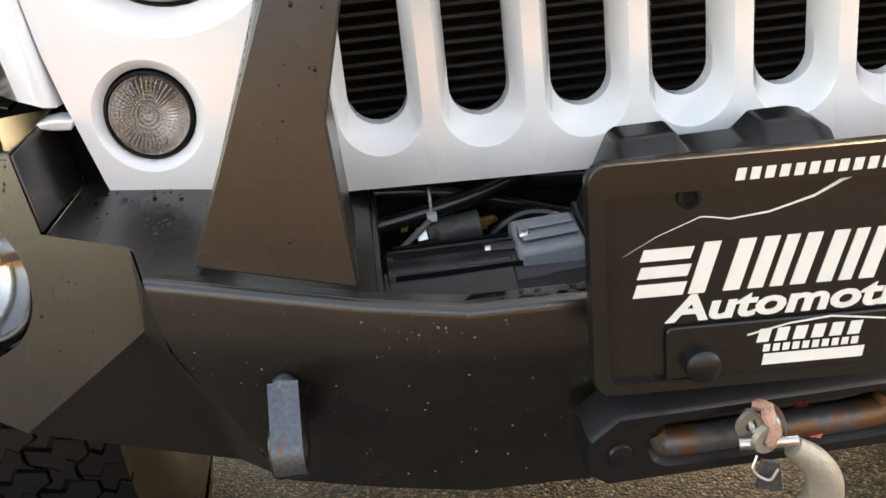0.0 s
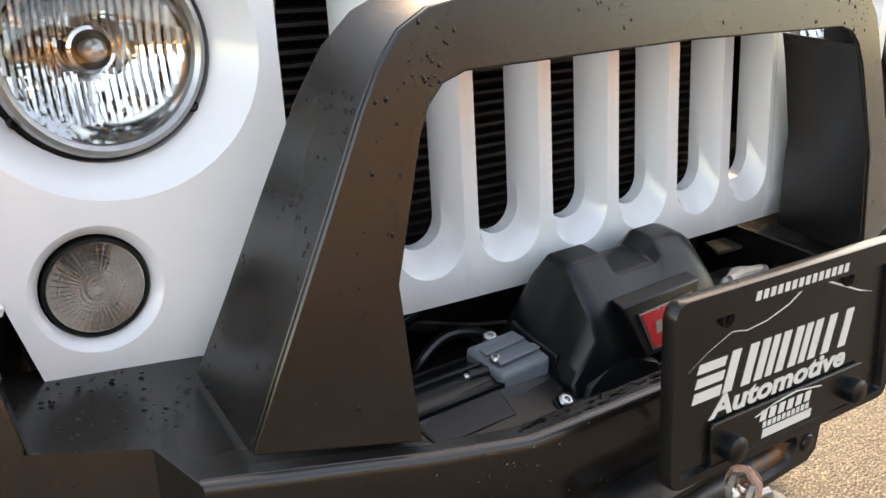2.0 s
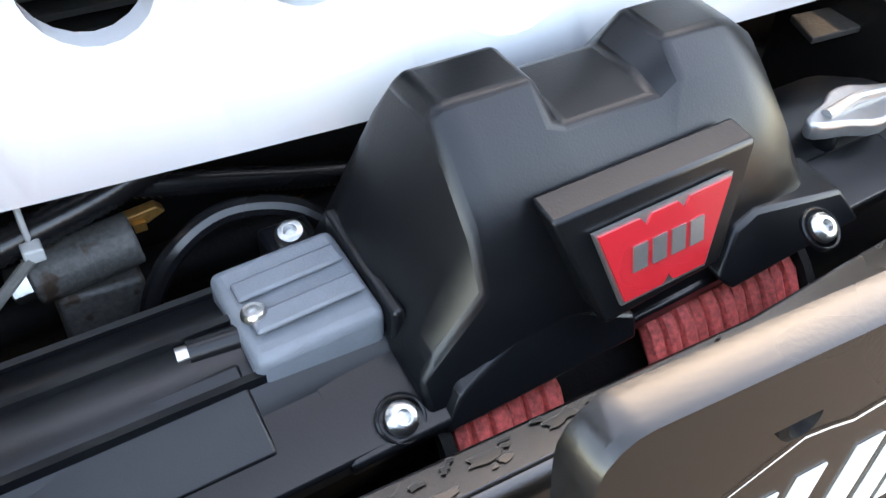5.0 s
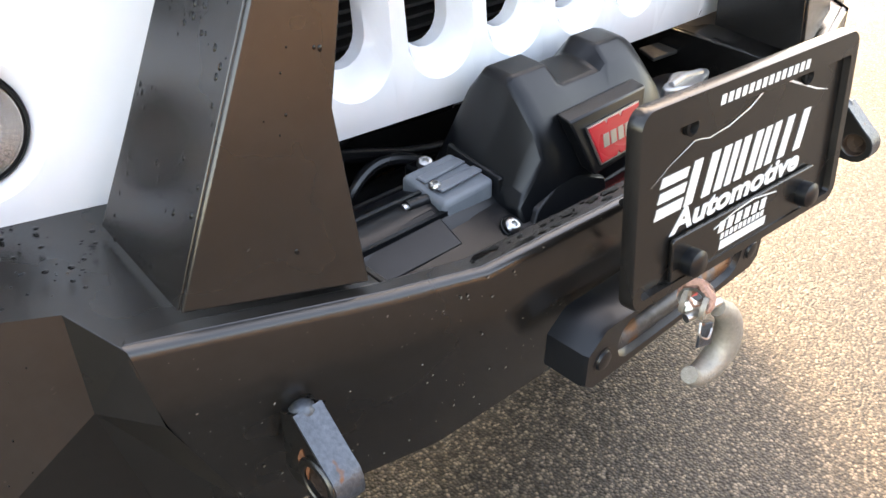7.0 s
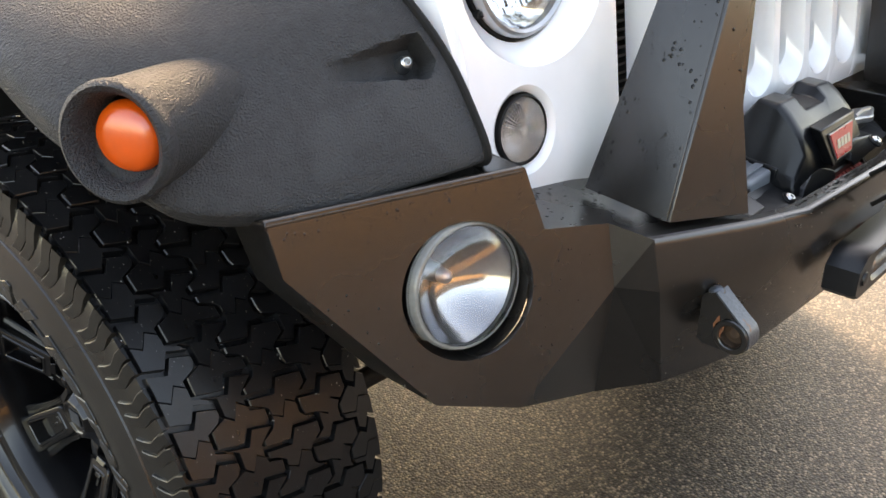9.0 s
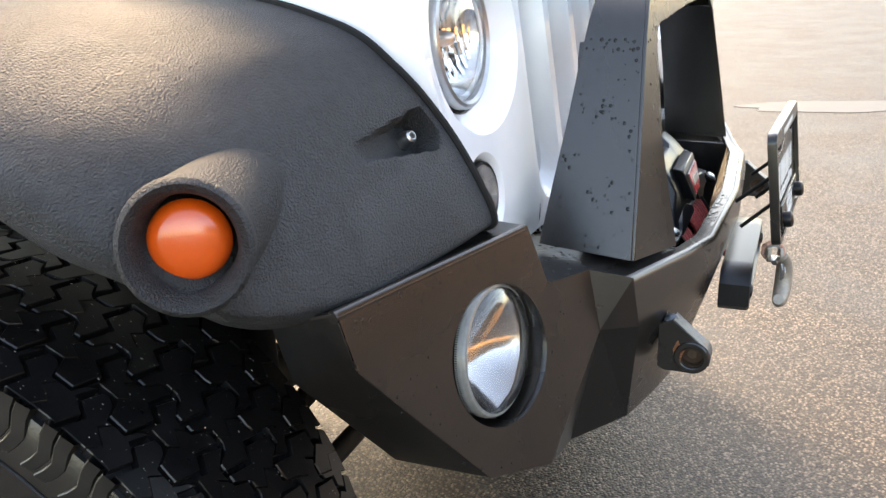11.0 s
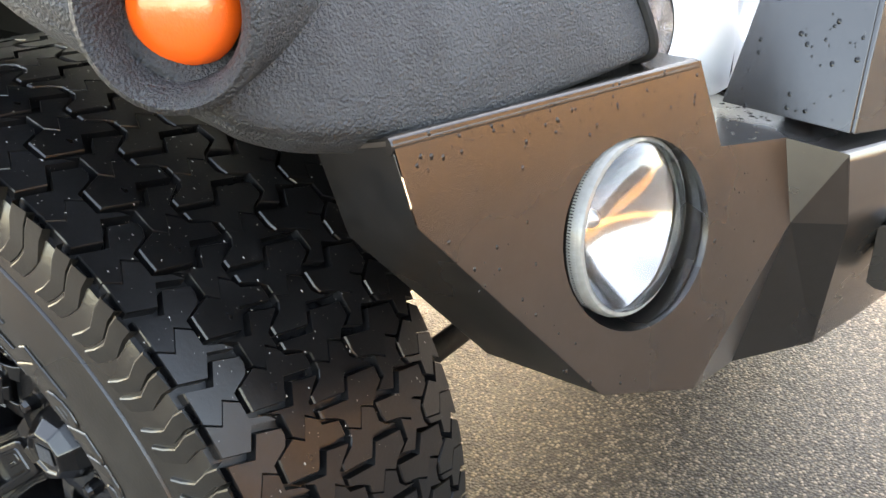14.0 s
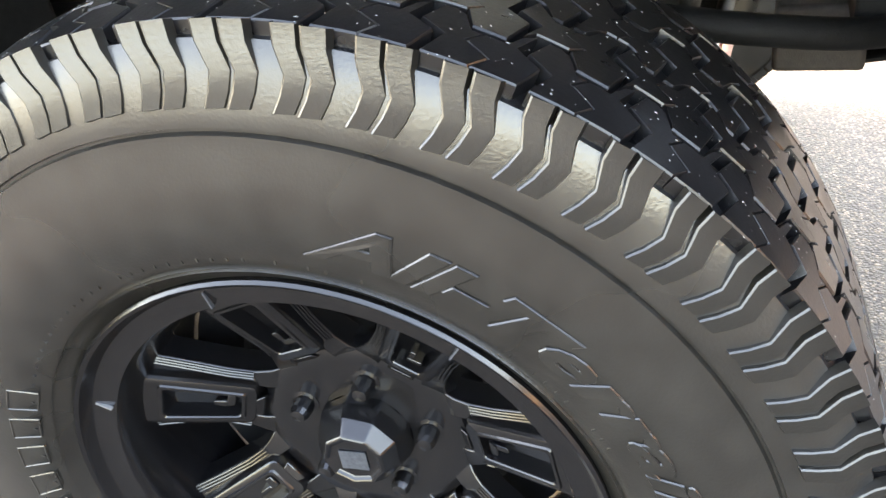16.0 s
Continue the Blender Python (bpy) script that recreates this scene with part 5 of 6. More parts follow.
plate.add("frame_tongue", slab([on_plate(*p, 0.003) for p in lower], PN * 0.004), M_PLATE, "", None, bevel=0.001)


def bars(spans, v0, v1, lean, d):
    """Slanted upright blocks of lettering."""
    return join(*[slab([on_plate(u0 + lean * (-0.5), v0, d), on_plate(u1 + lean * (-0.5), v0, d), on_plate(u1 + lean * 0.5, v1, d), on_plate(u0 + lean * 0.5, v1, d)], PN * 0.0006) for u0, u1 in spans])


def plate_text(body, size, u, v, d, shear=0.3, wide=1.0):
    vs, fs = text_mesh(body, size, 0.0003, shear, 0.0008)
    x0 = min(p.x for p in vs)
    return [on_plate(u + (p.x - x0) * wide, v + p.y, d + 0.0003 + p.z) for p in vs], fs


art = base
# the large name becomes plain slanted bars of its size
BARS = [(0.071, 0.082), (0.094, 0.105), (0.1105, 0.1205), (0.125, 0.1335), (0.1385, 0.1485), (0.156, 0.166), (0.1705, 0.179), (0.184, 0.194), (0.2035, 0.2145), (0.229, 0.240)]
for span in BARS:
    plate.add("name_bar", bars([span], -0.0125, 0.0225, 0.011, 0.0021), M_LETTER, "large white slanted bar of writing", art, smooth=False)
for v0, v1, u0 in ((-0.0125, -0.0035, 0.0305), (0.0005, 0.0085, 0.0335), (0.0125, 0.0205, 0.0355)):
    plate.add("name_bar", bars([(u0, u0 + 0.033)], v0, v1, 0.003, 0.0021), M_LETTER, "large white slanted bar of writing", art, smooth=False)
word = plate_text("Automotive", 0.0255, 0.0, 0.0, 0.0021, 0.2, 1.0)
WIDE = 0.187 / (max((p - PO).dot(PU) for p in word[0]) - min((p - PO).dot(PU) for p in word[0]))
plate.add("trade_word", plate_text("Automotive", 0.0255, 0.050, -0.0315, 0.0021, 0.2, WIDE), M_LETTER, "white slanted word", art, smooth=False)
ridge = [(0.0231, 0.0171), (0.045, 0.029), (0.0736, 0.0400), (0.083, 0.0388), (0.0924, 0.0368), (0.118, 0.0395), (0.1463, 0.0474), (0.165, 0.0570), (0.1842, 0.0626), (0.2501, 0.0376), (0.2712, 0.0321)]
wid = [0.0002, 0.0005, 0.0008, 0.0009, 0.0010, 0.0013, 0.0018, 0.0026, 0.0024, 0.0016, 0.0003]
rv = []
for (u, v), w in zip(ridge, wid):
    rv += [on_plate(u, v - w * 0.5, 0.0026), on_plate(u, v + w * 0.5, 0.0026)]
plate.add("ridge_line", (rv, [(2 * i, 2 * i + 1, 2 * i + 3, 2 * i + 2) for i in range(len(ridge) - 1)]), M_LETTER, "thin white mountain line", art, smooth=False)
for i in range(14):
    u = 0.093 + 0.0092 * i
    plate.add("web_mark", slab([on_plate(*p, 0.0086) for p in ((u, 0.0635), (u + 0.0058, 0.0635), (u + 0.0074, 0.0712), (u + 0.0016, 0.0712))], PN * 0.0004), M_LETTER, "small white block of writing", art, smooth=False)
st = []
for i in range(6):
    u = 0.110 + 0.0122 * i
    st.append(slab([on_plate(*p, 0.0071) for p in ((u, -0.0500), (u + 0.0080, -0.0500), (u + 0.0105, -0.0405), (u + 0.0025, -0.0405))], PN * 0.0004))
for i in range(10):
    u = 0.1145 + 0.0066 * i
    st.append(slab([on_plate(*p, 0.0071) for p in ((u, -0.0572), (u + 0.0044, -0.0572), (u + 0.0052, -0.0520), (u + 0.0008, -0.0520))], PN * 0.0004))
st.append(slab([on_plate(*p, 0.0071) for p in ((0.114, -0.0670), (0.182, -0.0670), (0.1835, -0.0590), (0.1155, -0.0590))], PN * 0.0004))
plate.add("sticker_block", join(*st), M_LETTER, "small white dealer sticker", art, smooth=False)
plate.add("sticker_line", join(*[slab([on_plate(u0, v0, 0.0071), on_plate(u1, v1, 0.0071), on_plate(u1, v1 + 0.0012, 0.0071), on_plate(u0, v0 + 0.0012, 0.0071)], PN * 0.0004) for u0, v0, u1, v1 in ((0.104, -0.0445, 0.132, -0.0385), (0.132, -0.0385, 0.160, -0.0360), (0.160, -0.0360, 0.196, -0.0410))]), M_LETTER, "", art, smooth=False)
for u, v in ((0.072, -0.060), (0.242, -0.057)):
    plate.add("rubber_knob", lathe(on_plate(u, v, 0.006), PN, [(0, 0.0115), (0.006, 0.0120), (0.011, 0.0115), (0.0135, 0.008), (0.014, 0.0001)], 24), M_PLASTIC, "round black rubber knob")
for u, v in ((0.066, 0.0535), (0.229, 0.0535)):
    plate.add("mount_hole", lathe(on_plate(u, v, 0.002), PN, [(0.0, 0.0075), (0.003, 0.0075), (0.004, 0.0055), (0.0, 0.004), (0.0, 0.0001)], 18), M_DARK)
for u in (0.07, 0.24):
    plate.add("bracket_arm", join(rod(on_plate(u, -0.03, -0.002), on_plate(u, -0.07, -0.055), 0.003), rod(on_plate(u, 0.01, -0.002), on_plate(u, -0.03, -0.060), 0.003)), M_DARK)


# ---- fairlead and rope hook ----
fair = Kit("fairlead", (0, -0.255, 0.655), "worn black hawse fairlead with a smooth slot", "fairlead")
FL = Vector((-0.022, -0.237, 0.660))
fo2 = [(-0.150, -0.022), (-0.138, -0.032), (0.138, -0.032), (0.150, -0.022), (0.150, 0.012), (0.128, 0.030), (-0.128, 0.030), (-0.150, 0.012)]


def fl(pts, d):
    return [FL + Vector((u, -d, v)) for u, v in pts]


rim, s1 = holed(fo2, (0, 0), lambda a: (lambda q: (q[1], -q[0]))(stadium(0, 0, 0.044, 0.212)(a - math.pi / 2 + math.pi)))
_, s2 = holed(fo2, (0, 0), lambda a: (lambda q: (q[1], -q[0]))(stadium(0, 0, 0.030, 0.196)(a - math.pi / 2 + math.pi)))
_, s3 = holed(fo2, (0, 0), lambda a: (lambda q: (q[1], -q[0]))(stadium(0, 0, 0.034, 0.200)(a - math.pi / 2 + math.pi)))
ins = [(u * 0.985, v * 0.94) for u, v in rim]
body = fair.add("fairlead_body", rings(fl(rim, -0.013), fl(rim, 0.026), fl(ins, 0.031), fl(s1, 0.031), fl([((a + c) / 2, (b + d) / 2) for (a, b), (c, d) in zip(s1, s2)], 0.026), fl(s2, 0.014), fl(s3, -0.013)), M_PLASTIC, "satin black cast body, scuffed at the slot", sharp=40)
for u in (-0.126, 0.126):
    fair.add("fairlead_bolt", lathe(FL + Vector((u, -0.0305, -0.004)), (0, -1, 0), [(0, 0.0125), (0.001, 0.0125), (0.001, 0.0105), (0.0, 0.0105), (0.003, 0.009), (0.004, 0.004), (0.004, 0.0001)], 24), M_PLASTIC)

M_SCUFF = material("scuffed_fairlead_metal", (0.085, 0.082, 0.085), rough=0.42, metal=0.6, var=0.5, grain=30, bump=0.2, spots=(0.15, 0.07, 0.035), spot_scale=26, spot_cut=0.52)
fair.add("worn_lip", tube(spline([FL + Vector((u, -0.014, v)) for u, v in ((-0.099, 0.004), (-0.095, -0.008), (-0.08, -0.0125), (0.0, -0.0130), (0.08, -0.0125), (0.095, -0.008), (0.099, 0.004))], 5), 0.0125, 14), M_SCUFF, "rope-worn bare metal with rust along the slot")

hook = Kit("winch_hook", (-0.006, -0.305, 0.582), "grey forged hook with a spring latch on a rope thimble", "hook")
pts = spline([(0.004, -0.318, 0.628), (0.022, -0.322, 0.612), (0.032, -0.324, 0.588), (0.028, -0.324, 0.564), (0.010, -0.322, 0.548), (-0.012, -0.320, 0.546), (-0.026, -0.319, 0.555)], 6)
hv, hf = tube(pts, 0.0128, 12)
kk = len(pts)
for i in range(kk):
    f = 0.75 + 0.5 * math.sin(math.pi * min(1, i / kk * 1.1))
    c = sum((Vector(hv[i * 12 + j]) for j in range(12)), Vector()) / 12
    for j in range(12):
        hv[i * 12 + j] = c + (Vector(hv[i * 12 + j]) - c) * f
hook.add("hook_bend", (hv, hf), M_CAST, "pale cast hook", sharp=60)
hook.add("clevis", join(lathe((-0.020, -0.305, 0.638), (0.25, -0.97, 0), [(-0.013, 0.006), (-0.013, 0.013), (-0.008, 0.014), (-0.008, 0.006)], 20), lathe((-0.020, -0.305, 0.638), (0.25, -0.97, 0), [(0.008, 0.006), (0.008, 0.014), (0.013, 0.013), (0.013, 0.006)], 20)), M_CAST)
hook.add("thimble", lathe((-0.014, -0.302, 0.642), (1, 0.2, 0), [(-0.010, 0.016), (-0.008, 0.011), (0.008, 0.011), (0.010, 0.016)], 24), M_STEEL)
hook.add("rope_eye", tube([(-0.014 + 0.002 * math.sin(5 * a), -0.302 + 0.0155 * math.cos(a), 0.642 + 0.0155 * math.sin(a)) for a in [2 * math.pi * i / 20 for i in range(21)]], 0.0055, 8), material("faded_pink_rope", (0.45, 0.25, 0.19), rough=0.8, var=0.4, grain=90, bump=0.4))
hook.add("pin", rod((-0.036, -0.306, 0.628), (0.008, -0.318, 0.634), 0.005), M_STEEL)
hook.add("latch", slab([(-0.022, -0.316, 0.620), (-0.008, -0.320, 0.618), (-0.004, -0.322, 0.588), (-0.026, -0.318, 0.592)], (0, -0.003, 0)), M_WORN, "", None, bevel=0.001)
hook.root.location = Vector(hook.root.location) + Vector((-0.036, 0.010, 0.052))
hook.root.scale = (0.88, 0.88, 0.88)
hook.add("latch_wire", tube(spline([(-0.026, -0.318, 0.624), (-0.030, -0.322, 0.612), (-0.018, -0.326, 0.604), (-0.010, -0.324, 0.612)], 5), 0.0012, 6), M_STEEL)


# ---- behind the winch: crossmember, castings, looms ----
car.add("crossmember", box((-0.34, 0.10, 0.575), (0.34, 0.20, 0.655)), M_BRACE := material("dusty_brown_steel", (0.035, 0.030, 0.026), rough=0.7, var=0.5, grain=40, bump=0.3), "", bevel=0.006)
car.add("radiator_support", box((-0.45, 0.085, 0.655), (0.45, 0.125, 0.81)), M_DARK, bevel=0.003)
car.add("skid_panel", slab([(-0.33, -0.02, 0.60), (0.33, -0.02, 0.60), (0.33, 0.11, 0.585), (-0.33, 0.11, 0.585)], (0, 0, -0.004)), M_DARK)
loom = Kit("wiring_loom", (-0.1, 0.05, 0.72), "black corrugated wiring loom behind the winch", "cable")
loom.add("conduit", tube(dense(spline([(-0.36, 0.045, 0.775), (-0.25, 0.05, 0.762), (-0.16, 0.052, 0.735), (-0.06, 0.055, 0.705), (0.05, 0.06, 0.69), (0.16, 0.06, 0.70)], 10), 0.0022), 0.0072, 10, 0.0012), M_LOOM := material("loom_plastic", (0.011, 0.011, 0.012), rough=0.27, var=0.3, grain=40, bump=0.0), sharp=80)
loom.add("conduit", tube(dense(spline([(-0.34, 0.03, 0.735), (-0.27, 0.035, 0.745), (-0.21, 0.04, 0.756), (-0.15, 0.05, 0.772)], 10), 0.0024), 0.009, 10, 0.0014), M_LOOM, sharp=80)
loom.add("conduit", tube(dense(spline([(-0.33, -0.01, 0.690), (-0.27, -0.005, 0.682), (-0.22, 0.0, 0.676), (-0.18, 0.02, 0.672)], 10), 0.0022), 0.0065, 10, 0.001), M_LOOM, sharp=80)
loom.add("battery_cable", tube(spline([(-0.215, 0.005, 0.668), (-0.210, 0.008, 0.700), (-0.190, 0.010, 0.728), (-0.160, 0.010, 0.742), (-0.125, 0.0, 0.738), (-0.10, -0.02, 0.72)], 8), 0.0062, 10), M_LOOM)
loom.add("hose", tube(dense(spline([(-0.20, 0.075, 0.760), (-0.10, 0.075, 0.748), (0.0, 0.075, 0.742), (0.12, 0.075, 0.75)], 8), 0.0024), 0.0098, 12, 0.0015), M_LOOM, "corrugated black hose", sharp=80)
tie = loom.add("cable_tie", tube([(-0.256, 0.037 + 0.0115 * math.cos(a), 0.758 + 0.0125 * math.sin(a)) for a in [2 * math.pi * i / 18 for i in range(19)]], 0.0016, 6), M_TIE := material("white_nylon", (0.62, 0.63, 0.62), rough=0.4, var=0.1, grain=30, bump=0.0), "white nylon cable tie")
loom.add("tie_lock", box((-0.261, 0.018, 0.742), (-0.251, 0.028, 0.750)), M_TIE, "", tie, bevel=0.001)
for a, b in (((-0.300, 0.012, 0.712), (-0.258, 0.020, 0.744)),):
    loom.add("grey_rod", rod(a, b, 0.0032, 10), material("dull_grey_rod", (0.16, 0.155, 0.145), rough=0.5, var=0.3, grain=60, bump=0.2))
actuator = Kit("cast_valve_body", (-0.23, 0.03, 0.66), "dull cast alloy valve body below the grille", "casting")
M_DULL = material("oxidised_alloy", (0.10, 0.098, 0.095), rough=0.6, metal=0.35, var=0.4, grain=80, bump=0.4, spots=(0.05, 0.03, 0.02), spot_scale=60, spot_cut=0.6)
actuator.add("lower_block", slab([(-0.256, 0.022, 0.672), (-0.212, 0.022, 0.668), (-0.208, 0.022, 0.706), (-0.254, 0.022, 0.710)], (0, 0.05, 0)), M_DULL, bevel=0.003)
actuator.add("barrel", rod((-0.262, 0.032, 0.722), (-0.206, 0.032, 0.728), 0.015, 20), M_DULL, bevel=0.002)
actuator.add("hex_plug", lathe((-0.262, 0.032, 0.722), (-1, 0, -0.1), [(0, 0.010), (0.010, 0.010), (0.011, 0.008), (0.011, 0.0001)], 6), M_STEEL, smooth=False)
actuator.add("band", lathe((-0.232, 0.032, 0.725), (1, 0, 0.1), [(-0.001, 0.0152), (-0.001, 0.0165), (0.002, 0.0165), (0.002, 0.0152)], 20), M_DULL)
actuator.add("stay", box((-0.25, 0.06, 0.60), (-0.22, 0.075, 0.68)), M_DARK)
# no real clips: tan patches stand in for sunlit ground seen through gaps
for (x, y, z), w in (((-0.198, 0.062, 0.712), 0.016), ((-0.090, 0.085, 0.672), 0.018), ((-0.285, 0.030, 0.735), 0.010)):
    clip = Kit("brass_clip", (x, y, z), "small bright tan patch by the loom, standing in for sunlit ground in a gap", "clip", "brass clips")
    clip.add("clip_plate", slab([(x - w, y, z), (x - w * 0.6, y, z + 0.006), (x + w * 0.7, y, z + 0.008), (x + w, y, z + 0.003), (x + w * 0.3, y, z - 0.002)], (0, 0.008, 0)), M_LIT_GAP, bevel=0.001)
    clip.add("clip_tooth", box((x - 0.004, y - 0.003, z - 0.004), (x + 0.003, y + 0.002, z + 0.002)), M_LIT_GAP)

# bracket and rod seen past the far end of the winch
strut = Kit("grille_strut", (0.16, 0.06, 0.72), "grey round strut between winch and grille", "strut")
strut.add("strut_rod", rod((0.10, 0.035, 0.742), (0.20, 0.055, 0.756), 0.006, 12), M_CAST)
strut.add("strut_end", lathe((0.20, 0.055, 0.756), (1, 0.2, 0.14), [(-0.006, 0.007), (0.004, 0.009), (0.008, 0.006), (0.008, 0.0001)], 12), M_CAST)
strut.add("strut_tab", box((0.195, 0.055, 0.70), (0.205, 0.10, 0.756)), M_DARK)
plate_r = Kit("tow_hook_bracket", (0.36, 0.05, 0.72), "dull flat steel bracket on the frame end", "bracket")
plate_r.add("flat_bar", slab([(0.27, -0.02, 0.745), (0.40, -0.045, 0.755), (0.405, -0.02, 0.757), (0.28, 0.01, 0.748)], (0, 0, 0.005)), M_BRACE, bevel=0.001)
plate_r.add("bar_bolt", bolt((0.33, -0.02, 0.755), (0, 0, 1), 0.008, 0.006, True), M_DARK)
plate_r.add("bar_foot", box((0.34, -0.02, 0.605), (0.36, 0.0, 0.75)), M_DARK)

# ---- steering and axle seen past the tyre ----
gear = Kit("steering_gear", (0, 0.3, 0.4), "black steering rods with a red damper", "steering")
gear.add("tie_rod", rod((-0.66, 0.30, 0.43), (0.66, 0.30, 0.43), 0.0165, 16), M_DARK)
gear.add("rod_sleeve", rod((-0.30, 0.30, 0.43), (-0.22, 0.30, 0.43), 0.021, 16), M_DULL)
for x in (-0.285, -0.245):
    gear.add("sleeve_clamp", lathe((x, 0.30, 0.43), (1, 0, 0), [(-0.005, 0.021), (-0.005, 0.026), (0.005, 0.026), (0.005, 0.021)], 16), M_DARK)
gear.add("drag_link", rod((-0.60, 0.32, 0.535), (0.30, 0.32, 0.62), 0.0155, 16), M_DARK)
damper = gear.add("damper_body", rod((-0.377, 0.28, 0.546), (-0.05, 0.28, 0.516), 0.023, 24), M_SHOCKRED, "red painted steering damper")
gear.add("damper_rod", rod((-0.475, 0.28, 0.555), (-0.377, 0.28, 0.546), 0.0185, 20), material("pale_sleeve", (0.5, 0.44, 0.36), rough=0.5, var=0.1, grain=20, bump=0.0), "pale dust sleeve", damper)
gear.add("damper_cap", lathe((-0.377, 0.28, 0.546), (1, 0, -0.09), [(-0.003, 0.0235), (-0.003, 0.0265), (0.008, 0.0265), (0.008, 0.0245)], 20), M_SHOCKRED, "", damper)
axle = Kit("front_axle", (0, 0.53, 0.42), "dark front axle tube with its knuckle", "axle")
axle.add("axle_tube", rod((-0.66, 0.532, 0.439), (0.66, 0.532, 0.439), 0.042, 24), M_DARK)
for s in (-1, 1):
    axle.add("knuckle", slab([(s * 0.66, 0.30, 0.43), (s * 0.66, 0.44, 0.40), (s * 0.66, 0.50, 0.56), (s * 0.66, 0.58, 0.56), (s * 0.66, 0.60, 0.40), (s * 0.66, 0.45, 0.36)], (s * 0.04, 0, 0)), M_DARK, bevel=0.006)
    spring = tube([(s * 0.47 + 0.06 * math.cos(2 * math.pi * k / 16), 0.53 + 0.06 * math.sin(2 * math.pi * k / 16), 0.48 + 0.0028 * k) for k in range(130)], 0.0075, 8)
    axle.add("coil_spring", spring, M_DARK)
    axle.add("spring_tower", lathe((s * 0.555, 0.345, 0.56), (0, 0, 1), [(0, 0.022), (0.01, 0.034), (0.22, 0.036), (0.40, 0.04)], 20), M_DARK)
    axle.add("shock_absorber", rod((s * 0.55, 0.60, 0.42), (s * 0.52, 0.62, 0.95), 0.026, 16), M_DARK)
sway = Kit("sway_bar", (-0.3, 0.1, 0.62), "black bent anti-roll bar under the frame", "sway bar")
sway.add("bar", tube(spline([(-0.52, 0.46, 0.690), (-0.515, 0.34, 0.705), (-0.51, 0.22, 0.690), (-0.48, 0.12, 0.672), (-0.42, 0.08, 0.665), (-0.2, 0.075, 0.662), (0.2, 0.075, 0.662), (0.42, 0.08, 0.665), (0.48, 0.12, 0.672), (0.51, 0.22, 0.690), (0.515, 0.34, 0.705), (0.52, 0.46, 0.690)], 8), 0.016, 14), M_DARK)
for s in (-1, 1):
    sway.add("drop_link", rod((s * 0.535, 0.44, 0.69), (s * 0.535, 0.50, 0.47), 0.010, 12), M_DARK)
    sway.add("link_bush", lathe((s * 0.535, 0.44, 0.69), (1, 0, 0), [(-0.02, 0.006), (-0.02, 0.02), (0.02, 0.02), (0.02, 0.006)], 16), M_DULL)

# ---- water beads and grit on the bumper ----
def bead(at, n, r, h, squash=1.0):
    """A low round drop on a surface with normal n."""
    x, y, z = frame_of(n)
    at = Vector(at)
    vs = [at + z * h]
    for rr, hh in ((0.62, 0.72), (1.0, -0.05)):
        vs += [at + (x * math.cos(2 * math.pi * i / 7) + y * squash * math.sin(2 * math.pi * i / 7)) * r * rr + z * h * hh for i in range(7)]
    fs = [(0, 1 + i, 1 + (i + 1) % 7) for i in range(7)] + [(1 + i, 8 + i, 8 + (i + 1) % 7, 1 + (i + 1) % 7) for i in range(7)]
    return vs, fs


def along(a, b, t):
    """The point at fraction t of the polyline a against b."""
    k = t * (len(a) - 1)
    i = min(int(k), len(a) - 2)
    return Vector(a[i]).lerp(Vector(a[i + 1]), k - i), Vector(b[i]).lerp(Vector(b[i + 1]), k - i)


M_WATER = material("dark_water_bead", (0.004, 0.004, 0.004), rough=0.12, spec=0.28, var=0.2, grain=40, bump=0.0, rough_var=0.04)
rnd = random.Random(7)
front_a, front_b = mirror(h3(OUT)), mirror(h3(INN))
drops = []
for i in range(150):
    t = rnd.random() if i < 60 else rnd.uniform(0.30, 0.70)
    p, q = along(front_a, front_b, t)
    c = p.lerp(q, rnd.uniform(0.05, 0.95))
    r = rnd.choice((0.0007, 0.0009, 0.0013, 0.0019))
    drops.append(bead(c, (0, -0.98, 0.16), r, r * 0.35, rnd.uniform(1.0, 1.5)))
for i in range(150):
    t = rnd.uniform(0.0, 0.21)
    p, q = along(a3, b3, t)
    c = p.lerp(q, rnd.uniform(0.05, 0.95))
    r = rnd.choice((0.0010, 0.0013, 0.0018, 0.0026))
    drops.append(bead(c, (-0.92, 0.0, 0.38), r, r * 0.35, rnd.uniform(1.0, 1.3)))
for i in range(320):
    x, z = rnd.uniform(-0.85, -0.54), rnd.uniform(0.65, 0.885) if i < 210 else 0.887 - 0.03 * rnd.random() ** 2
    inside = (x + 0.692) ** 2 + (z - 0.776) ** 2 > 0.085 ** 2 and x > -0.86 + 0.68 * max(0.0, 0.835 - z) and (z < 0.80 or x < -0.61) and z > 0.66 + 0.76 * max(0.0, x + 0.62)
    if not inside:
        continue
    r = rnd.choice((0.0005, 0.0007, 0.0009, 0.0013))
    drops.append(bead((x, wing_y(x, z), z), (-0.29, -0.93, 0.20), r, r * 0.45, rnd.uniform(1.0, 1.8)))
for i in range(60):
    x, y = rnd.uniform(-0.57, -0.46), rnd.uniform(-0.10, 0.01)
    z = 0.8125 + (x + 0.45) * -0.085
    r = rnd.choice((0.0009, 0.0013, 0.0018, 0.0025))
    drops.append(bead((x, y, z - 0.0005), (0, 0, 1), r, r * 0.22, rnd.uniform(0.8, 1.6)))
bumper.add("water_film", join(*drops), M_WATER, "scattered dark beads of water")["kind"] = "stuff"
grit = []
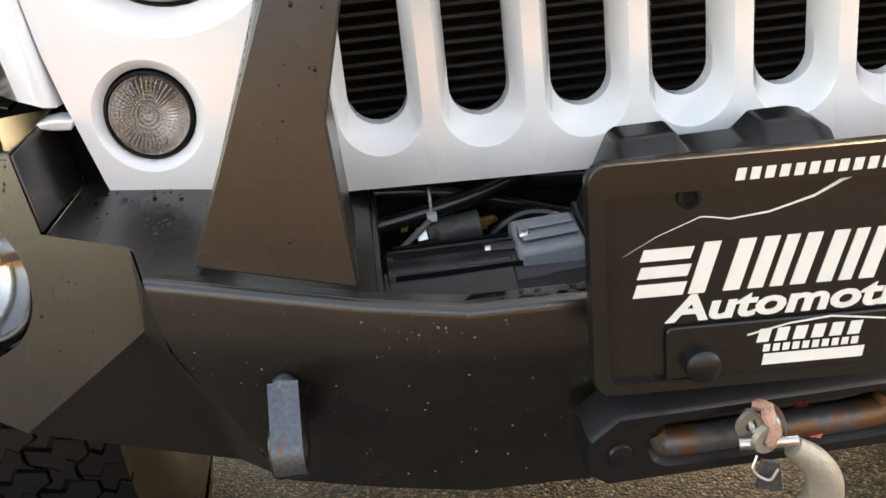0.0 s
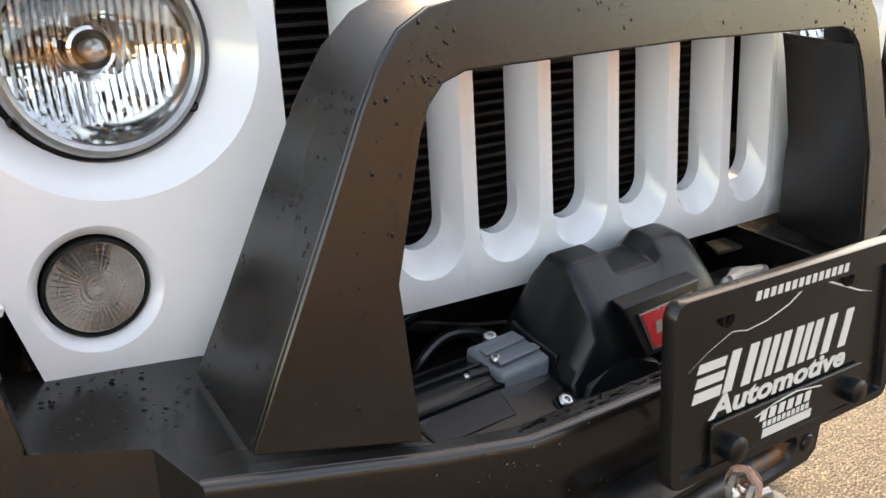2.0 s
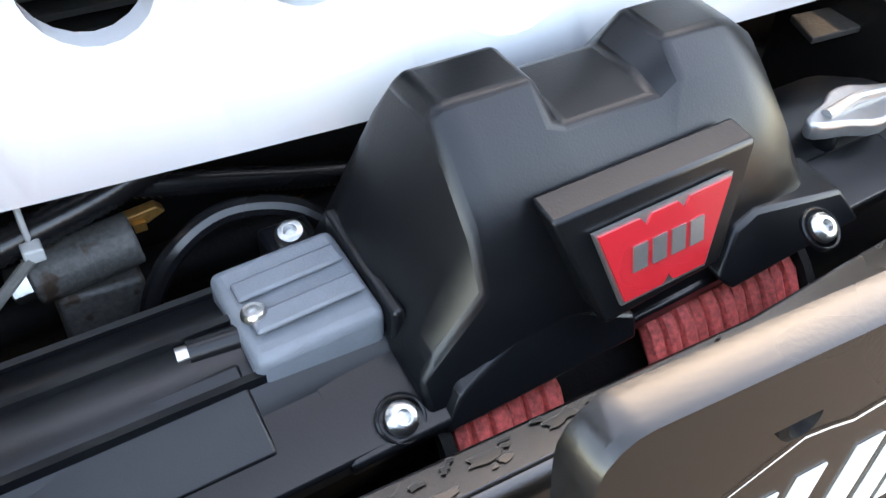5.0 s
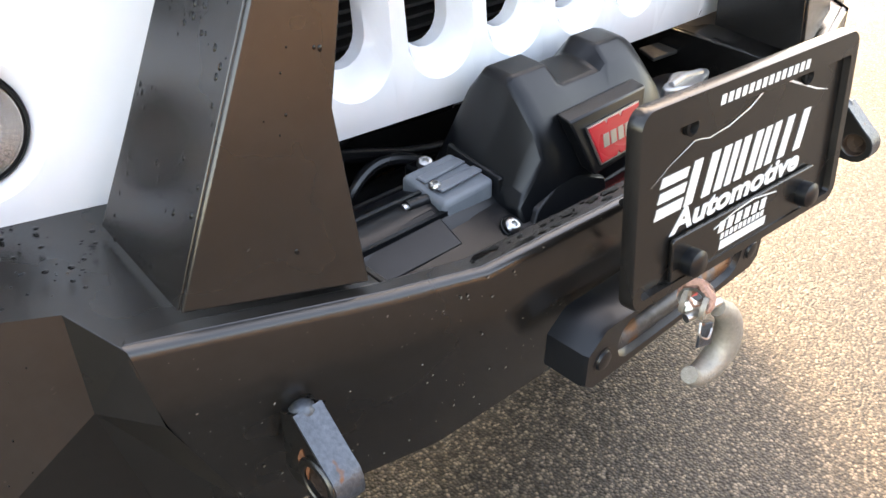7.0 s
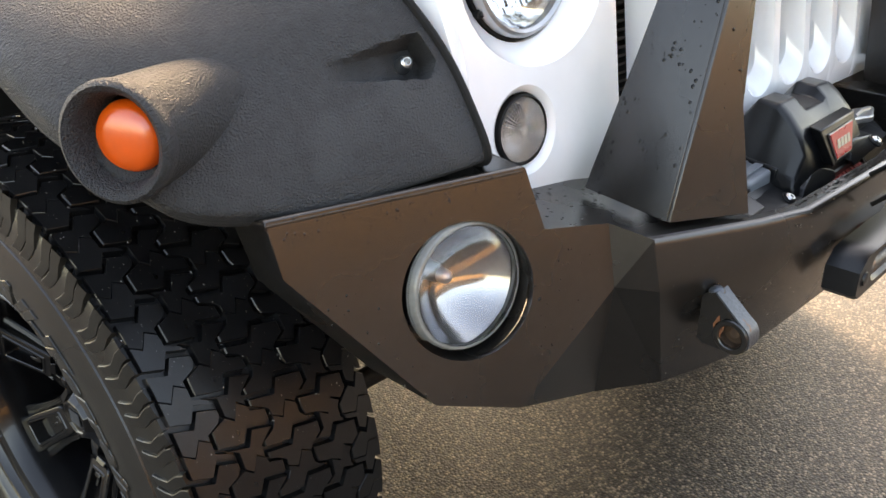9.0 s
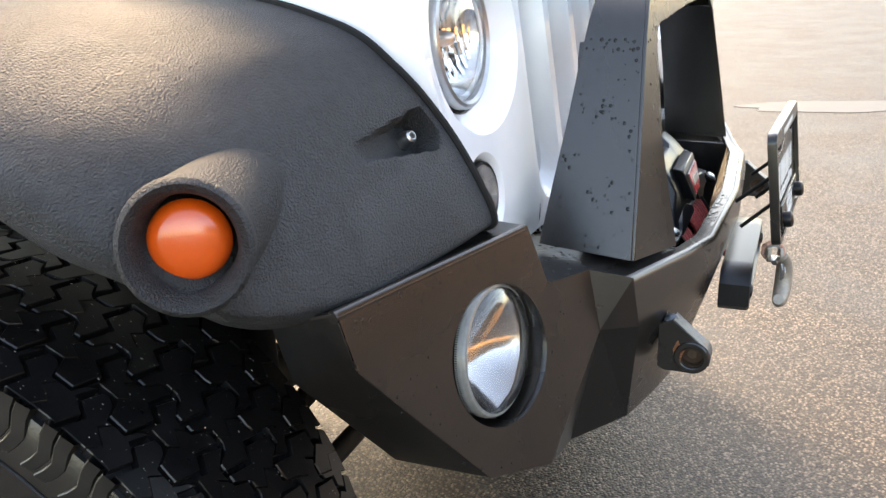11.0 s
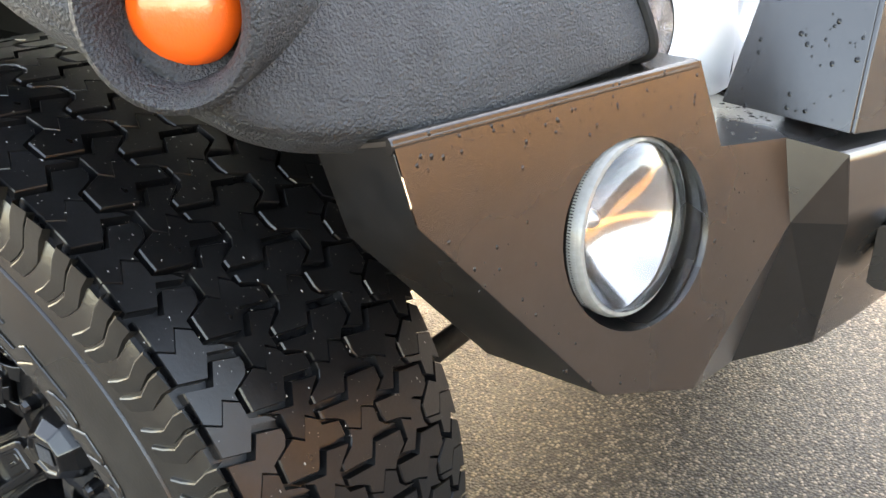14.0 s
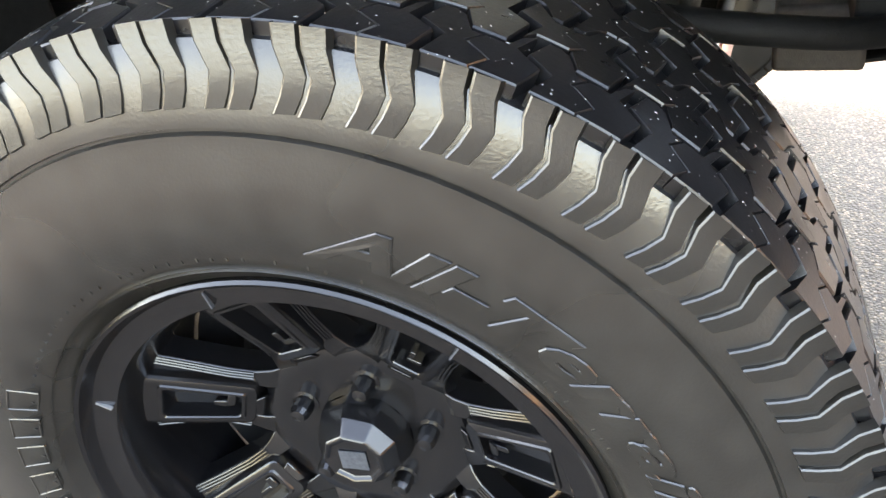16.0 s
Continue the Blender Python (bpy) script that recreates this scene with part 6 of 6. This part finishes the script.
for i in range(240):
    t = rnd.random()
    p, q = along(mirror(BEND), mirror(FOOT), t) if i % 3 else along(mirror(FRONT), mirror(BEND), t)
    c = p.lerp(q, rnd.uniform(0.03, 0.97))
    r = rnd.choice((0.0004, 0.0005, 0.0007, 0.0011))
    grit.append(bead(c, (0, -0.95, -0.25), r, r * 0.3, rnd.uniform(0.8, 1.6)))
bumper.add("dust_specks", join(*grit), material("pale_grit", (0.16, 0.15, 0.13), rough=0.8, var=0.3, grain=80, bump=0.0), "dried pale specks of road dirt")["kind"] = "stuff"
peel, bare = [], []
for i in range(46):
    x = -0.246 + 0.22 * (i / 45) + rnd.uniform(-0.010, 0.010)
    big = rnd.random() ** 2
    front_y, top_z = -0.232 + 0.0403 * min(abs(x), 0.248), 0.7711 + 0.0080 * min(abs(x), 0.248)
    c = Vector((max(x, -0.248), front_y + rnd.choice((0.0235, 0.021, 0.015)) + rnd.uniform(-0.003, 0.0015), top_z))
    n = rnd.randint(9, 14)
    rx, ry = 0.0016 + 0.0070 * big, 0.0008 + 0.0020 * big
    radii = [rnd.uniform(0.45, 1.25) for k in range(n)]
    for scale, z0, th, out in ((1.07, 0.0, 0.0002, bare), (1.0, 0.0001, 0.0003, peel)):
        shift = Vector((0, 0.0003 if out is bare else 0, z0))
        out.append(slab([c + shift + Vector((rx * scale * q * math.cos(2 * math.pi * k / n), ry * scale * q * math.sin(2 * math.pi * k / n), 0)) for k, q in enumerate(radii)], (0, 0, th)))
bumper.add("peeled_patch", join(*peel), M_WATER, "wet dark patches where the paint has peeled")["kind"] = "stuff"
bumper.add("peel_edge", join(*bare), material("bare_primer_edge", (0.055, 0.050, 0.045), rough=0.6, var=0.4, grain=80, bump=0.1), "thin pale edges of peeled paint")["kind"] = "stuff"


# grit on the near tyre's tread, and pale specks painted as droplets' glints
front_tyre = [o for o in front_wheel.root.children if o.name.startswith("tyre")][0]
WC = front_wheel.off
specks = []
for i in range(600):
    d, a = rnd.uniform(-0.13, 0.13), rnd.uniform(radians(20), radians(130))
    r = 0.4345 - 1.8 * max(0.0, abs(d) - 0.06) ** 2
    out = Vector((0, -math.cos(a), math.sin(a)))
    specks.append(bead(WC + Vector((-d, 0, 0)) + out * r, out, rnd.choice((0.00025, 0.0003, 0.0004, 0.0007)), 0.0003, rnd.uniform(0.8, 2.2)))
front_wheel.add("tread_grit", join(*specks), material("pale_grit_and_glint", (0.24, 0.235, 0.225), rough=0.4, var=0.3, grain=80, bump=0.0), "pale grit and painted glints of droplets on the tread", front_tyre)["kind"] = "stuff"


# ---- standing water on the far asphalt ----
M_POOL = material("shallow_water", (0.05, 0.042, 0.035), rough=0.55, var=0.3, grain=2, bump=0.02, bump_scale=30, rough_var=0.15)
puddle_rnd = random.Random(3)
ring = []
for i in range(48):
    a = 2 * math.pi * i / 48
    w = 1 + 0.10 * math.sin(3 * a + 1) + 0.06 * math.sin(7 * a) + puddle_rnd.uniform(-0.04, 0.04)
    u, v = 0.75 * w * math.cos(a), 0.20 * w * math.sin(a)
    ring.append((5.0 + 0.25 * u + 0.97 * v, -0.62 - 0.97 * u + 0.25 * v, 0.0005))
puddle = part("puddle", slab(ring, (0, 0, 0.003)), M_POOL, smooth=False)
tagged(puddle, "shallow puddle shining on the damp asphalt", "puddle", kind="structure")
